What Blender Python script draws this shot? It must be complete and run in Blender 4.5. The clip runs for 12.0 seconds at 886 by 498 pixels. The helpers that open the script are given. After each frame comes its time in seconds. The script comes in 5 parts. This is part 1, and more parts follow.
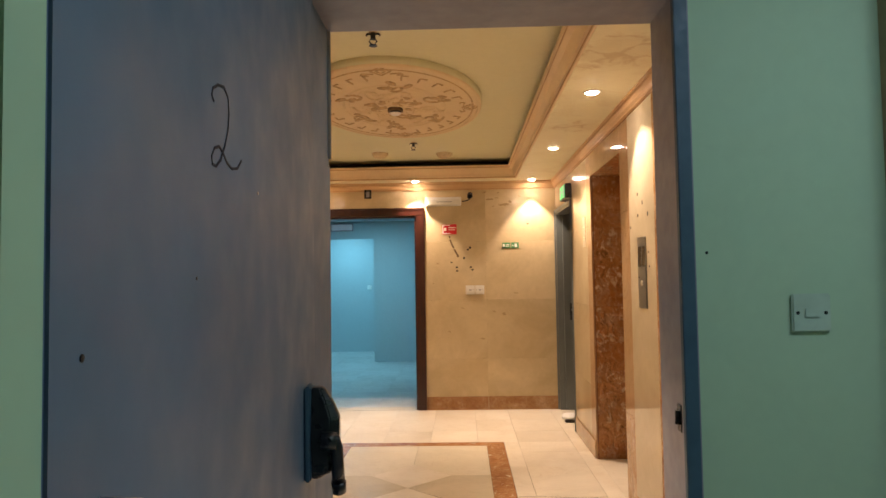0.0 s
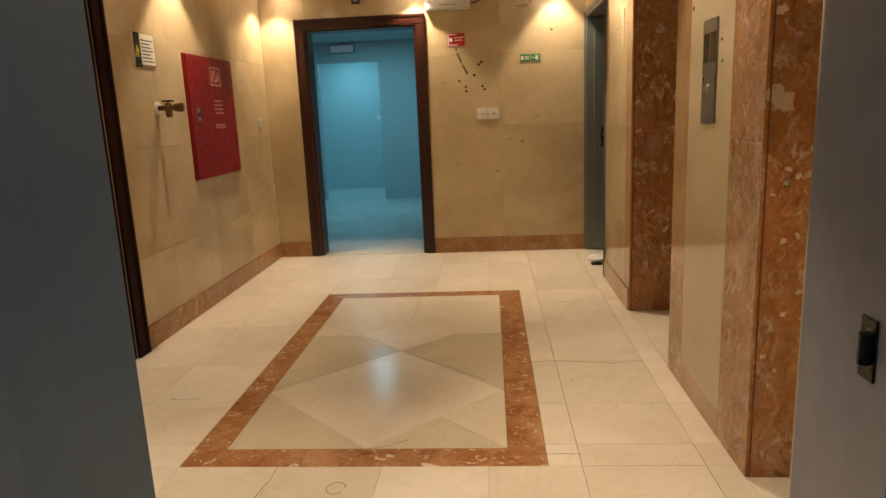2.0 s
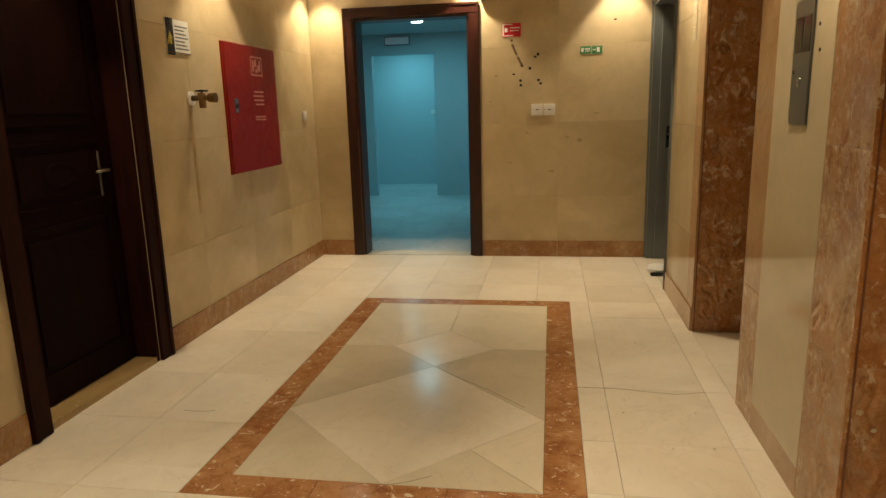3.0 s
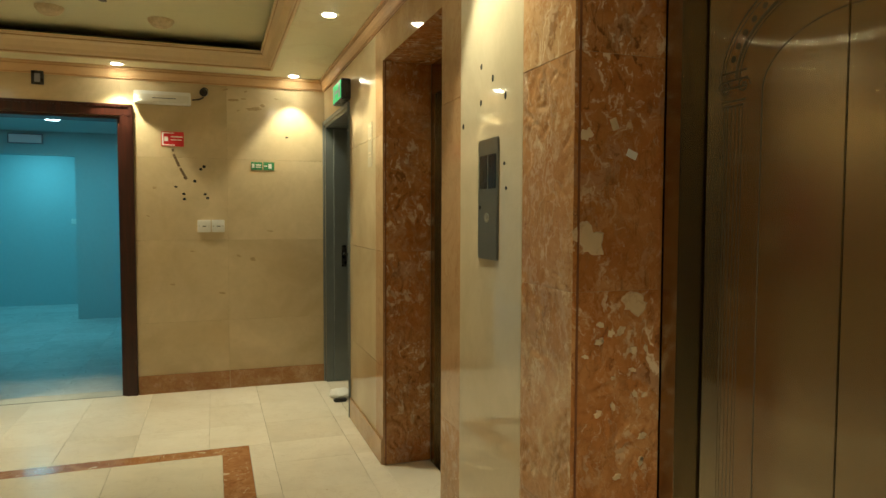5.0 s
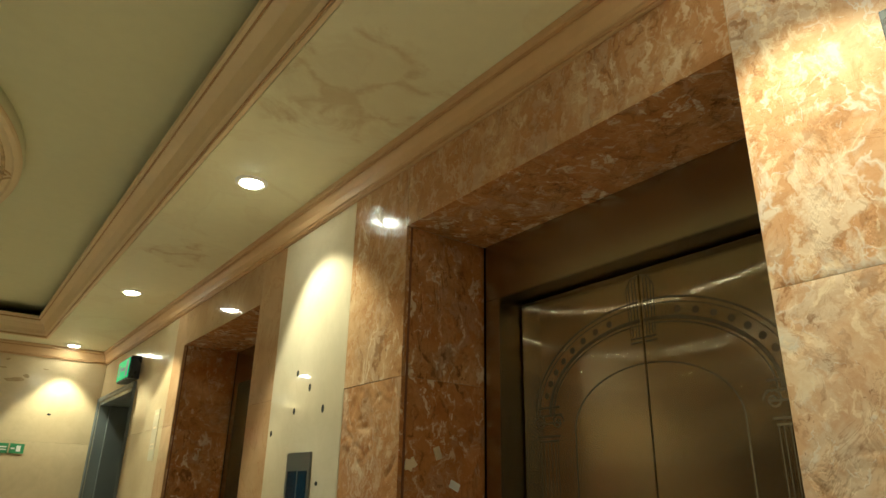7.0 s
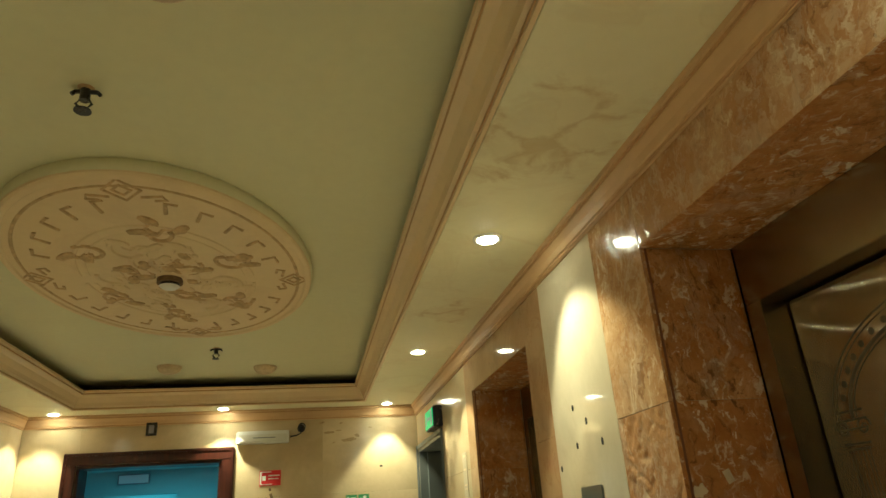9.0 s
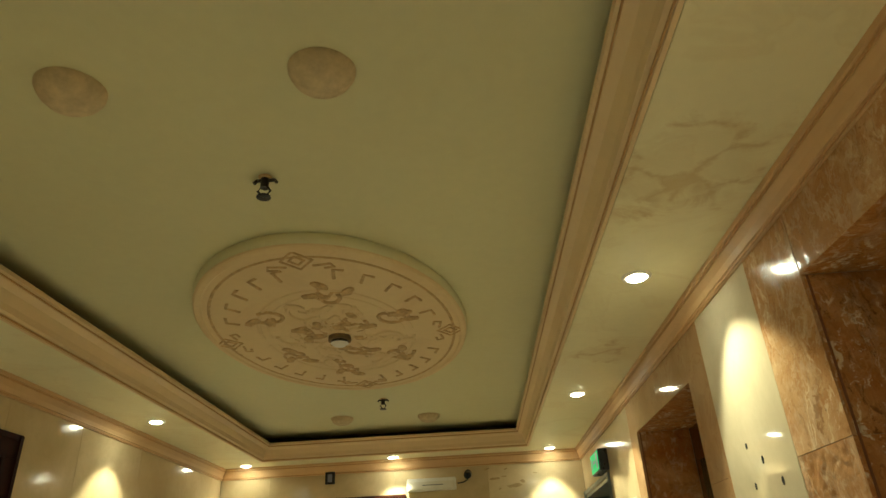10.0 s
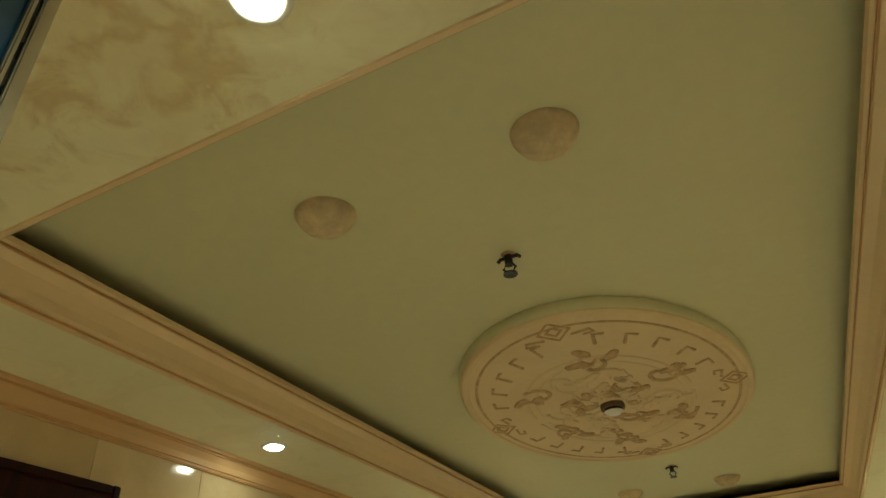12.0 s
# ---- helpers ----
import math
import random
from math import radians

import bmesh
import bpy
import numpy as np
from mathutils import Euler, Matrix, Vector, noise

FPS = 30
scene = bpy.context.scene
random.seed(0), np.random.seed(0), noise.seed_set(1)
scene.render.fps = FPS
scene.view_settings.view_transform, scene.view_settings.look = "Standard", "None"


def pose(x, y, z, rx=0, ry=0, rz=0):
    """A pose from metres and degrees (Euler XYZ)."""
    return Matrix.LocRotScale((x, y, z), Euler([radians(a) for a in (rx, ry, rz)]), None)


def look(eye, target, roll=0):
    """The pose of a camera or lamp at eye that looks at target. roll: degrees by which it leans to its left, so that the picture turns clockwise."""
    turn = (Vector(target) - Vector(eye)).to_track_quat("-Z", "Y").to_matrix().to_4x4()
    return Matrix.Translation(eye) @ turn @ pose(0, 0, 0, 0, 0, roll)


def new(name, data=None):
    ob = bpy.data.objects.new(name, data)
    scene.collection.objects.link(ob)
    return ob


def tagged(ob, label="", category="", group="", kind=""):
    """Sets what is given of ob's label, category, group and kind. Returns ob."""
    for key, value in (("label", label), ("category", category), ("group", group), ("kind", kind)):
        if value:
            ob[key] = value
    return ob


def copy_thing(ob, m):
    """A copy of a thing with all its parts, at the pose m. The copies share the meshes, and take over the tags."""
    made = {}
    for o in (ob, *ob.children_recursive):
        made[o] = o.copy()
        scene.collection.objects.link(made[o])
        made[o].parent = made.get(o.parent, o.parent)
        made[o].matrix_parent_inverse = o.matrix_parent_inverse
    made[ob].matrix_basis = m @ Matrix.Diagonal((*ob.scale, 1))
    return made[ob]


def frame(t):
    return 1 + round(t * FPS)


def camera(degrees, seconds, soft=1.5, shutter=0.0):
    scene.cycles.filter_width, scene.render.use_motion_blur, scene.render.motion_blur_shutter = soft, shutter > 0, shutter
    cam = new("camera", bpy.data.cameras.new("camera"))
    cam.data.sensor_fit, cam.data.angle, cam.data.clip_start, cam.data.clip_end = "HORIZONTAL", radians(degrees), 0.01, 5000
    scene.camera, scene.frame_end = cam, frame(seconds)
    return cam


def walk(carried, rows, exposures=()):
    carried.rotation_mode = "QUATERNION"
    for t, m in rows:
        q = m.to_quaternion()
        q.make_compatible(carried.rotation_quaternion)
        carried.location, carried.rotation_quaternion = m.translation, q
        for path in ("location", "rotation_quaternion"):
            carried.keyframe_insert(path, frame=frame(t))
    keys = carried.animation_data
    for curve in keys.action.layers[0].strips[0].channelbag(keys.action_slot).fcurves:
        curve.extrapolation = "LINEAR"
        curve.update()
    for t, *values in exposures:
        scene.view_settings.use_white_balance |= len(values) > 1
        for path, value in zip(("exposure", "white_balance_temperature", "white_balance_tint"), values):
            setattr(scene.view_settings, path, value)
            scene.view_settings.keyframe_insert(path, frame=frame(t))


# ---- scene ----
cam = camera(67.8, 12.0)
PATH = [
    (0, (2.21, 1.214, 1.447), (2.151, 3.211, 1.538), -0.9),
    (0.2, (2.219, 1.284, 1.438), (2.139, 3.277, 1.587), -1.2),
    (0.5, (2.252, 1.408, 1.426), (2.127, 3.404, 1.384), -1.2),
    (0.8, (2.289, 1.538, 1.415), (2.058, 3.522, 1.317), -0.4),
    (1, (2.309, 1.653, 1.407), (2.102, 3.636, 1.248), -0.2),
    (1.2, (2.314, 1.788, 1.399), (2.117, 3.758, 1.115), 0.0),
    (1.5, (2.317, 1.991, 1.382), (2.153, 3.962, 1.086), 0.3),
    (1.8, (2.334, 2.148, 1.360), (2.218, 4.116, 1.018), -1.2),
    (2, (2.357, 2.237, 1.353), (2.205, 4.189, 0.947), -2.5),
    (2.5, (2.419, 2.437, 1.366), (2.079, 4.357, 0.921), -2.3),
    (2.7, (2.421, 2.498, 1.346), (2.059, 4.416, 0.908), -1.8),
    (4.5, (2.307, 2.919, 1.391), (2.803, 4.847, 1.201), -0.1),
    (4.7, (2.325, 2.946, 1.397), (2.912, 4.852, 1.244), -0.2),
    (5, (2.362, 2.978, 1.411), (3.018, 4.865, 1.31), 0.2),
    (5.2, (2.364, 2.995, 1.428), (3.101, 4.854, 1.400), 1.0),
    (5.5, (2.365, 3.029, 1.46), (3.347, 4.768, 1.567), 1.8),
    (6, (2.322, 3.094, 1.51), (3.553, 4.626, 1.883), 1.4),
    (6.2, (2.304, 3.094, 1.523), (3.579, 4.561, 1.995), 1.6),
    (6.5, (2.294, 3.093, 1.538), (3.555, 4.53, 2.127), 1.0),
    (6.7, (2.301, 3.082, 1.546), (3.515, 4.531, 2.196), 1.0),
    (8.3, (2.391, 2.994, 1.549), (2.988, 4.724, 2.353), -1.9),
    (8.5, (2.347, 2.973, 1.585), (2.897, 4.739, 2.346), -2.9),
    (8.8, (2.356, 2.963, 1.596), (2.779, 4.769, 2.345), -4.2),
    (9, (2.363, 2.954, 1.597), (2.754, 4.76, 2.36), -4.0),
    (9.2, (2.366, 2.928, 1.590), (2.667, 4.732, 2.400), -3.7),
    (9.5, (2.367, 2.882, 1.576), (2.523, 4.689, 2.418), -3.5),
    (9.8, (2.356, 2.862, 1.574), (2.385, 4.665, 2.439), -3.4),
    (10, (2.35, 2.86, 1.574), (2.304, 4.643, 2.481), -3.2),
    (10.5, (2.353, 2.861, 1.586), (2.129, 4.575, 2.591), -2.7),
    (10.8, (2.349, 2.858, 1.601), (2.003, 4.514, 2.667), -3.3),
    (11, (2.345, 2.857, 1.605), (1.924, 4.485, 2.689), -3.2),
    (11.5, (2.339, 2.872, 1.594), (1.751, 4.419, 2.716), -1.4),
    (12, (2.269, 2.928, 1.611), (1.603, 4.44, 2.739), -4.5),
]
EXPOSURES = [(0.0, 0.20, 6900, 33), (0.5, 0.20, 6900, 35), (1.0, 0.14, 6950, 35), (1.6, -0.20, 6950, 28), (2.5, -0.54, 7000, 20), (4.5, -0.52, 6250, -1), (5.0, -0.40, 6250, -3), (5.5, -0.22, 6250, -7), (6.5, -0.46, 5600, -7), (8.5, -0.36, 5800, -11), (9.5, -0.44, 6050, -11), (10.5, -0.43, 6100, -12), (11.2, -0.44, 6000, -13), (12.0, -0.44, 5900, -14)]
walk(cam, [(t, look(eye, target, roll)) for t, eye, target, roll in PATH], EXPOSURES)

# ---- world and light ----
world = bpy.data.worlds.new("world")
scene.world = world
world.use_nodes = True
world.node_tree.nodes["Background"].inputs[0].default_value = (0.01, 0.01, 0.012, 1)
world.node_tree.nodes["Background"].inputs[1].default_value = 0.2

WARM = (1.0, 0.85, 0.585)
SOFFIT = 2.53
# place of each downlight, the lean of its lamp towards x and y in degrees, and its power
DOWNLIGHTS = [(2.985, 3.40, 6, 2, 78), (2.985, 5.06, 13, -10, 74), (2.985, 6.71, 4, 0, 94), (2.985, 8.43, 0, -2, 88), (1.70, 8.43, 0, 0, 88), (0.485, 8.43, -12, -6, 88),
              (0.48, 6.75, -8, 0, 80), (0.48, 5.09, -6, 0, 68), (0.48, 3.40, 4, -4, 38), (1.79, 3.385, 0, 0, 125)]


def spot(x, y, lx, ly, watts):
    d = bpy.data.lights.new("downlight_beam", "SPOT")
    d.energy, d.color, d.spot_size, d.spot_blend, d.shadow_soft_size = watts, WARM, radians(81), 0.40, 0.025
    new("downlight_beam", d).matrix_world = look((x, y, SOFFIT - 0.016), (x + math.tan(radians(lx)), y + math.tan(radians(ly)), SOFFIT - 1.016))


for row in DOWNLIGHTS:
    spot(*row)


def area(name, m, watts, colour, sx, sy):
    d = bpy.data.lights.new(name, "AREA")
    d.energy, d.color, d.shape, d.size, d.size_y = watts, colour, "RECTANGLE", sx, sy
    new(name, d).matrix_world = m


area("stair_lamp", pose(3.45, 1.62, 2.66), 13, (0.56, 0.86, 1.0), 1.1, 0.12)
area("corridor_lamp", pose(0.65, 11.55, 2.47), 25, (0.20, 0.78, 0.98), 0.3, 0.3)
area("alcove_lamp", pose(-0.10, 13.85, 2.47), 17, (0.20, 0.78, 0.98), 0.3, 0.3)

# ---- materials ----


class Mat:
    def __init__(self, name):
        self.m = bpy.data.materials.new(name)
        self.m.use_nodes = True
        self.t = self.m.node_tree
        self.b = self.t.nodes["Principled BSDF"]

    def node(self, kind, **inputs):
        n = self.t.nodes.new(kind)
        for k, v in inputs.items():
            k = k.replace("_", " ")
            if hasattr(v, "is_output"):
                self.t.links.new(v, n.inputs[k])
            else:
                n.inputs[k].default_value = v
        return n

    def pos(self, spread=0.0, stretch=(1, 1, 1)):
        g = self.t.nodes.new("ShaderNodeNewGeometry").outputs["Position"]
        mp = self.t.nodes.new("ShaderNodeMapping")
        mp.inputs["Scale"].default_value = stretch
        self.t.links.new(g, mp.inputs["Vector"])
        out = mp.outputs[0]
        if spread:
            r = self.t.nodes.new("ShaderNodeObjectInfo").outputs["Random"]
            k = self.t.nodes.new("ShaderNodeVectorMath")
            k.operation = "SCALE"
            k.inputs[0].default_value = (spread, spread * 0.7, spread * 1.3)
            self.t.links.new(r, k.inputs["Scale"])
            a = self.t.nodes.new("ShaderNodeVectorMath")
            a.operation = "ADD"
            self.t.links.new(out, a.inputs[0])
            self.t.links.new(k.outputs[0], a.inputs[1])
            out = a.outputs[0]
        return out

    def noise(self, vec, scale, detail=4.0, rough=0.5, distort=0.0):
        return self.node("ShaderNodeTexNoise", Vector=vec, Scale=scale, Detail=detail, Roughness=rough, Distortion=distort).outputs["Fac"]

    def ramp(self, fac, stops):
        r = self.t.nodes.new("ShaderNodeValToRGB")
        e = r.color_ramp.elements
        while len(e) < len(stops):
            e.new(0.5)
        for el, (p, c) in zip(e, stops):
            el.position = p
            el.color = (*c, 1) if len(c) == 3 else c
        self.t.links.new(fac, r.inputs[0])
        return r.outputs[0]

    def grey(self, fac, a, b, lo=0.0, hi=1.0):
        n = self.node("ShaderNodeMapRange", Value=fac)
        n.inputs[1].default_value, n.inputs[2].default_value, n.inputs[3].default_value, n.inputs[4].default_value = a, b, lo, hi
        return n.outputs[0]

    def mix(self, fac, a, b, how="MIX"):
        n = self.t.nodes.new("ShaderNodeMix")
        n.data_type, n.blend_type = "RGBA", how
        for sock, v in ((n.inputs[0], fac), (n.inputs[6], a), (n.inputs[7], b)):
            if hasattr(v, "is_output"):
                self.t.links.new(v, sock)
            else:
                sock.default_value = v if isinstance(v, float) else (*v, 1)
        return n.outputs[2]

    def bump(self, fac, strength, dist=0.002):
        n = self.node("ShaderNodeBump", Height=fac, Strength=strength, Distance=dist)
        self.t.links.new(n.outputs[0], self.b.inputs["Normal"])

    def set(self, **kw):
        for k, v in kw.items():
            k = {"color": "Base Color", "rough": "Roughness", "metal": "Metallic", "emit": "Emission Color", "power": "Emission Strength",
                 "coat": "Coat Weight", "spec": "Specular IOR Level"}[k]
            if hasattr(v, "is_output"):
                self.t.links.new(v, self.b.inputs[k])
            else:
                self.b.inputs[k].default_value = (*v, 1) if isinstance(v, tuple) else v
        return self


def plain(name, colour, rough=0.5, metal=0.0, vary=0.12, scale=14.0):
    a = Mat(name)
    p = a.pos()
    n = a.noise(p, scale, 5, 0.6)
    c = a.mix(a.grey(n, 0.3, 0.7), tuple(v * (1 - vary) for v in colour), tuple(min(1, v * (1 + vary)) for v in colour))
    a.set(color=c, rough=a.grey(a.noise(p, scale * 3, 3), 0.3, 0.7, rough * 0.8, min(1, rough * 1.2)), metal=metal)
    a.bump(a.noise(p, 120, 3), 0.08, 0.001)
    return a.m


def glow(name, colour, power):
    return Mat(name).set(color=colour, emit=colour, power=power, rough=0.4).m


def breccia(name, deep=1.0, rough=0.12, pale=0.85, hue=(1, 1, 1), pits=0.0, cluster=0.0, fleck_w=0.0):
    a = Mat(name)
    p = a.pos(9.0)
    d = deep
    big = a.noise(p, 2.6, 4, 0.55, 0.7)
    c = a.ramp(big, [(0.30, (0.46 * d, 0.235 * d, 0.100 * d)), (0.48, (0.53 * d, 0.310 * d, 0.150 * d)), (0.62, (0.58 * d, 0.385 * d, 0.215 * d)), (0.75, (0.65, 0.50, 0.33))])
    fine = a.noise(p, 20, 8, 0.68, 0.6)
    c = a.mix(a.grey(fine, 0.34, 0.52, 0.45, 0.0), c, (0.34 * d, 0.150 * d, 0.055 * d))
    wide = a.noise(p, 3.6, 9, 0.66, 0.7)
    c = a.mix(a.grey(wide, 0.560, 0.64, 0.0, pale * 0.6), c, (0.70, 0.57, 0.38))
    clast = a.noise(p, 9.5, 8, 0.62, 0.6)
    c = a.mix(a.grey(clast, 0.555, 0.625, 0.0, pale * 0.8), c, (0.74, 0.63, 0.45))
    vein = a.node("ShaderNodeMath", Value=a.noise(p, 4, 7, 0.62, 1.0))
    vein.operation = "SUBTRACT"
    vein.inputs[1].default_value = 0.47
    av = a.t.nodes.new("ShaderNodeMath")
    av.operation = "ABSOLUTE"
    a.t.links.new(vein.outputs[0], av.inputs[0])
    c = a.mix(a.grey(av.outputs[0], 0.0, 0.005, 0.4, 0.0), c, (0.18 * d, 0.07 * d, 0.025 * d))
    fleck = a.noise(p, 48, 3, 0.6, 0.5)
    c = a.mix(a.grey(fleck, 0.70, 0.73, 0.0, 0.6), c, (0.14 * d, 0.055 * d, 0.02 * d))
    soft = a.node("ShaderNodeTexNoise", Vector=p, Scale=7.0, Detail=5.0, Roughness=0.6)
    warp = a.node("ShaderNodeVectorMath", Vector=soft.outputs["Color"])
    warp.operation = "MULTIPLY_ADD"
    warp.inputs[1].default_value = (0.16, 0.16, 0.16)
    a.t.links.new(p, warp.inputs[2])
    long = a.node("ShaderNodeMapping", Vector=warp.outputs[0])
    long.inputs["Rotation"].default_value = (radians(25), radians(-25), 0)
    long.inputs["Scale"].default_value = (1.0, 1.0, 0.55)
    cell = a.node("ShaderNodeTexVoronoi", Vector=long.outputs[0], Scale=30.0)
    cell.feature = "DISTANCE_TO_EDGE"
    edge = a.node("ShaderNodeMath", Value=cell.outputs["Distance"])
    edge.operation = "DIVIDE"
    a.t.links.new(a.grey(a.noise(p, 15.0, 4, 0.6, 0.3), 0.48, 0.72, 0.001, 0.26), edge.inputs[1])
    c = a.mix(a.grey(edge.outputs[0], 0.20, 1.0, pale * 0.75, 0.0), c, (0.72, 0.63, 0.48))
    height = a.grey(edge.outputs[0], 0.5, 1.0, 1.0, 0.0)
    if hue != (1, 1, 1):
        c = a.mix(1.0, c, hue, "MULTIPLY")
    if cluster:
        lean = a.node("ShaderNodeMapping", Vector=warp.outputs[0])
        lean.inputs["Rotation"].default_value = (radians(30), radians(-30), 0)
        lean.inputs["Scale"].default_value = (1.0, 1.0, 0.6)
        knot = a.noise(lean.outputs[0], 6.5, 10, 0.68, 0.9)
        c = a.mix(a.grey(knot, 0.545, 0.60, 0.0, cluster), c, (0.82, 0.74, 0.59))
        c = a.mix(a.grey(knot, 0.50, 0.545, 0.0, 0.35), c, (0.40 * d, 0.19 * d, 0.07 * d))
    if fleck_w:
        slant = a.node("ShaderNodeMapping", Vector=warp.outputs[0])
        slant.inputs["Rotation"].default_value = (radians(35), radians(-35), 0)
        slant.inputs["Scale"].default_value = (1.0, 1.0, 0.5)
        chip = a.noise(slant.outputs[0], 27, 6, 0.62, 0.7)
        spread = a.noise(p, 3.2, 4, 0.6, 0.5)
        pale_chip = a.node("ShaderNodeMath", Value=a.grey(chip, 0.55, 0.61))
        pale_chip.operation = "MULTIPLY"
        a.t.links.new(a.grey(spread, 0.42, 0.60, 0.15, fleck_w), pale_chip.inputs[1])
        c = a.mix(pale_chip.outputs[0], c, (0.80, 0.66, 0.46))
        dark_chip = a.node("ShaderNodeMath", Value=a.grey(chip, 0.36, 0.43, 1.0, 0.0))
        dark_chip.operation = "MULTIPLY"
        a.t.links.new(a.grey(spread, 0.42, 0.60, 0.1, fleck_w), dark_chip.inputs[1])
        c = a.mix(dark_chip.outputs[0], c, (0.20 * d, 0.085 * d, 0.03 * d))
    if pits:
        turn = a.node("ShaderNodeMapping", Vector=p)
        turn.inputs["Rotation"].default_value = (radians(38), radians(-38), 0)
        turn.inputs["Scale"].default_value = (1.0, 1.0, 0.36)
        cut = a.noise(turn.outputs[0], 21, 5, 0.6, 0.5)
        where = a.noise(p, 5.0, 3, 0.5, 0.4)
        both = a.node("ShaderNodeMath", Value=a.grey(cut, 0.55, 0.66))
        both.operation = "MULTIPLY"
        a.t.links.new(a.grey(where, 0.43, 0.54), both.inputs[1])
        c = a.mix(a.grey(both.outputs[0], 0.3, 1.0, 0.0, 0.35), c, (0.30 * d, 0.17 * d, 0.075 * d))
        sunk = a.node("ShaderNodeMath", Value=both.outputs[0])
        sunk.operation = "MULTIPLY"
        sunk.inputs[1].default_value = -1.0
        proud = a.node("ShaderNodeMath", Value=height)
        proud.operation = "MULTIPLY_ADD"
        proud.inputs[1].default_value = 0.06
        a.t.links.new(sunk.outputs[0], proud.inputs[2])
        height = proud.outputs[0]
    a.set(color=c, rough=a.grey(fine, 0.3, 0.75, rough * 0.7, rough * 2.2), spec=0.5)
    a.bump(height, pits if pits else 0.3, 0.009 if pits else 0.0012)
    return a.m


def inlaid(name):
    """Red brown stone with sparse cream clasts, for the floor's framing bands."""
    a = Mat(name)
    p = a.pos(9.0)
    c = a.ramp(a.noise(p, 7, 6, 0.65, 0.8), [(0.30, (0.30, 0.115, 0.042)), (0.50, (0.44, 0.205, 0.085)), (0.70, (0.54, 0.30, 0.145))])
    c = a.mix(a.grey(a.noise(p, 34, 5, 0.65, 0.6), 0.36, 0.48, 0.55, 0.0), c, (0.24, 0.085, 0.03))
    c = a.mix(a.grey(a.noise(p, 15, 5, 0.6, 1.4), 0.615, 0.65, 0.0, 0.85), c, (0.80, 0.68, 0.48))
    c = a.mix(a.grey(a.noise(p, 38, 4, 0.6, 1.0), 0.635, 0.67, 0.0, 0.7), c, (0.74, 0.58, 0.38))
    a.set(color=c, rough=0.16, spec=0.2)
    a.bump(a.noise(p, 30, 4), 0.05, 0.002)
    return a.m


def marble(name, light, dark, vein_c, rough=0.10, vein=0.5, spec=0.5, grain=0.2, patchy=2.2, slabs=0.86):
    a = Mat(name)
    p = a.pos(11.0)
    r = a.t.nodes.new("ShaderNodeObjectInfo").outputs["Random"]
    big = a.noise(p, 1.6, 4, 0.55, 0.6)
    fine = a.noise(p, 11, 6, 0.6, 0.8)
    c = a.mix(a.grey(big, 0.33, 0.67), dark, light)
    c = a.mix(a.grey(fine, 0.35, 0.75, 0.0, grain), c, tuple(v * 0.72 for v in dark))
    cloud = a.noise(p, 0.8, 7, 0.66, 1.0)
    c = a.mix(a.grey(cloud, 0.50, 0.68, 0.0, 0.38), c, tuple(v * 0.74 for v in dark))
    s = a.node("ShaderNodeMath", Value=a.noise(p, 2.6, 8, 0.62, 1.6))
    s.operation = "SUBTRACT"
    s.inputs[1].default_value = 0.5
    ab = a.t.nodes.new("ShaderNodeMath")
    ab.operation = "ABSOLUTE"
    a.t.links.new(s.outputs[0], ab.inputs[0])
    c = a.mix(a.grey(ab.outputs[0], 0.0, 0.014, vein, 0.0), c, vein_c)
    c = a.mix(0.9, c, a.ramp(r, [(0.0, (slabs, slabs * 0.99, slabs * 0.97)), (1.0, (1.0, 1.0, 1.0))]), "MULTIPLY")
    a.set(color=c, rough=a.grey(fine, 0.3, 0.8, rough * 0.8, rough * patchy), spec=spec)
    a.bump(a.noise(p, 7, 2), 0.04, 0.003)
    return a.m


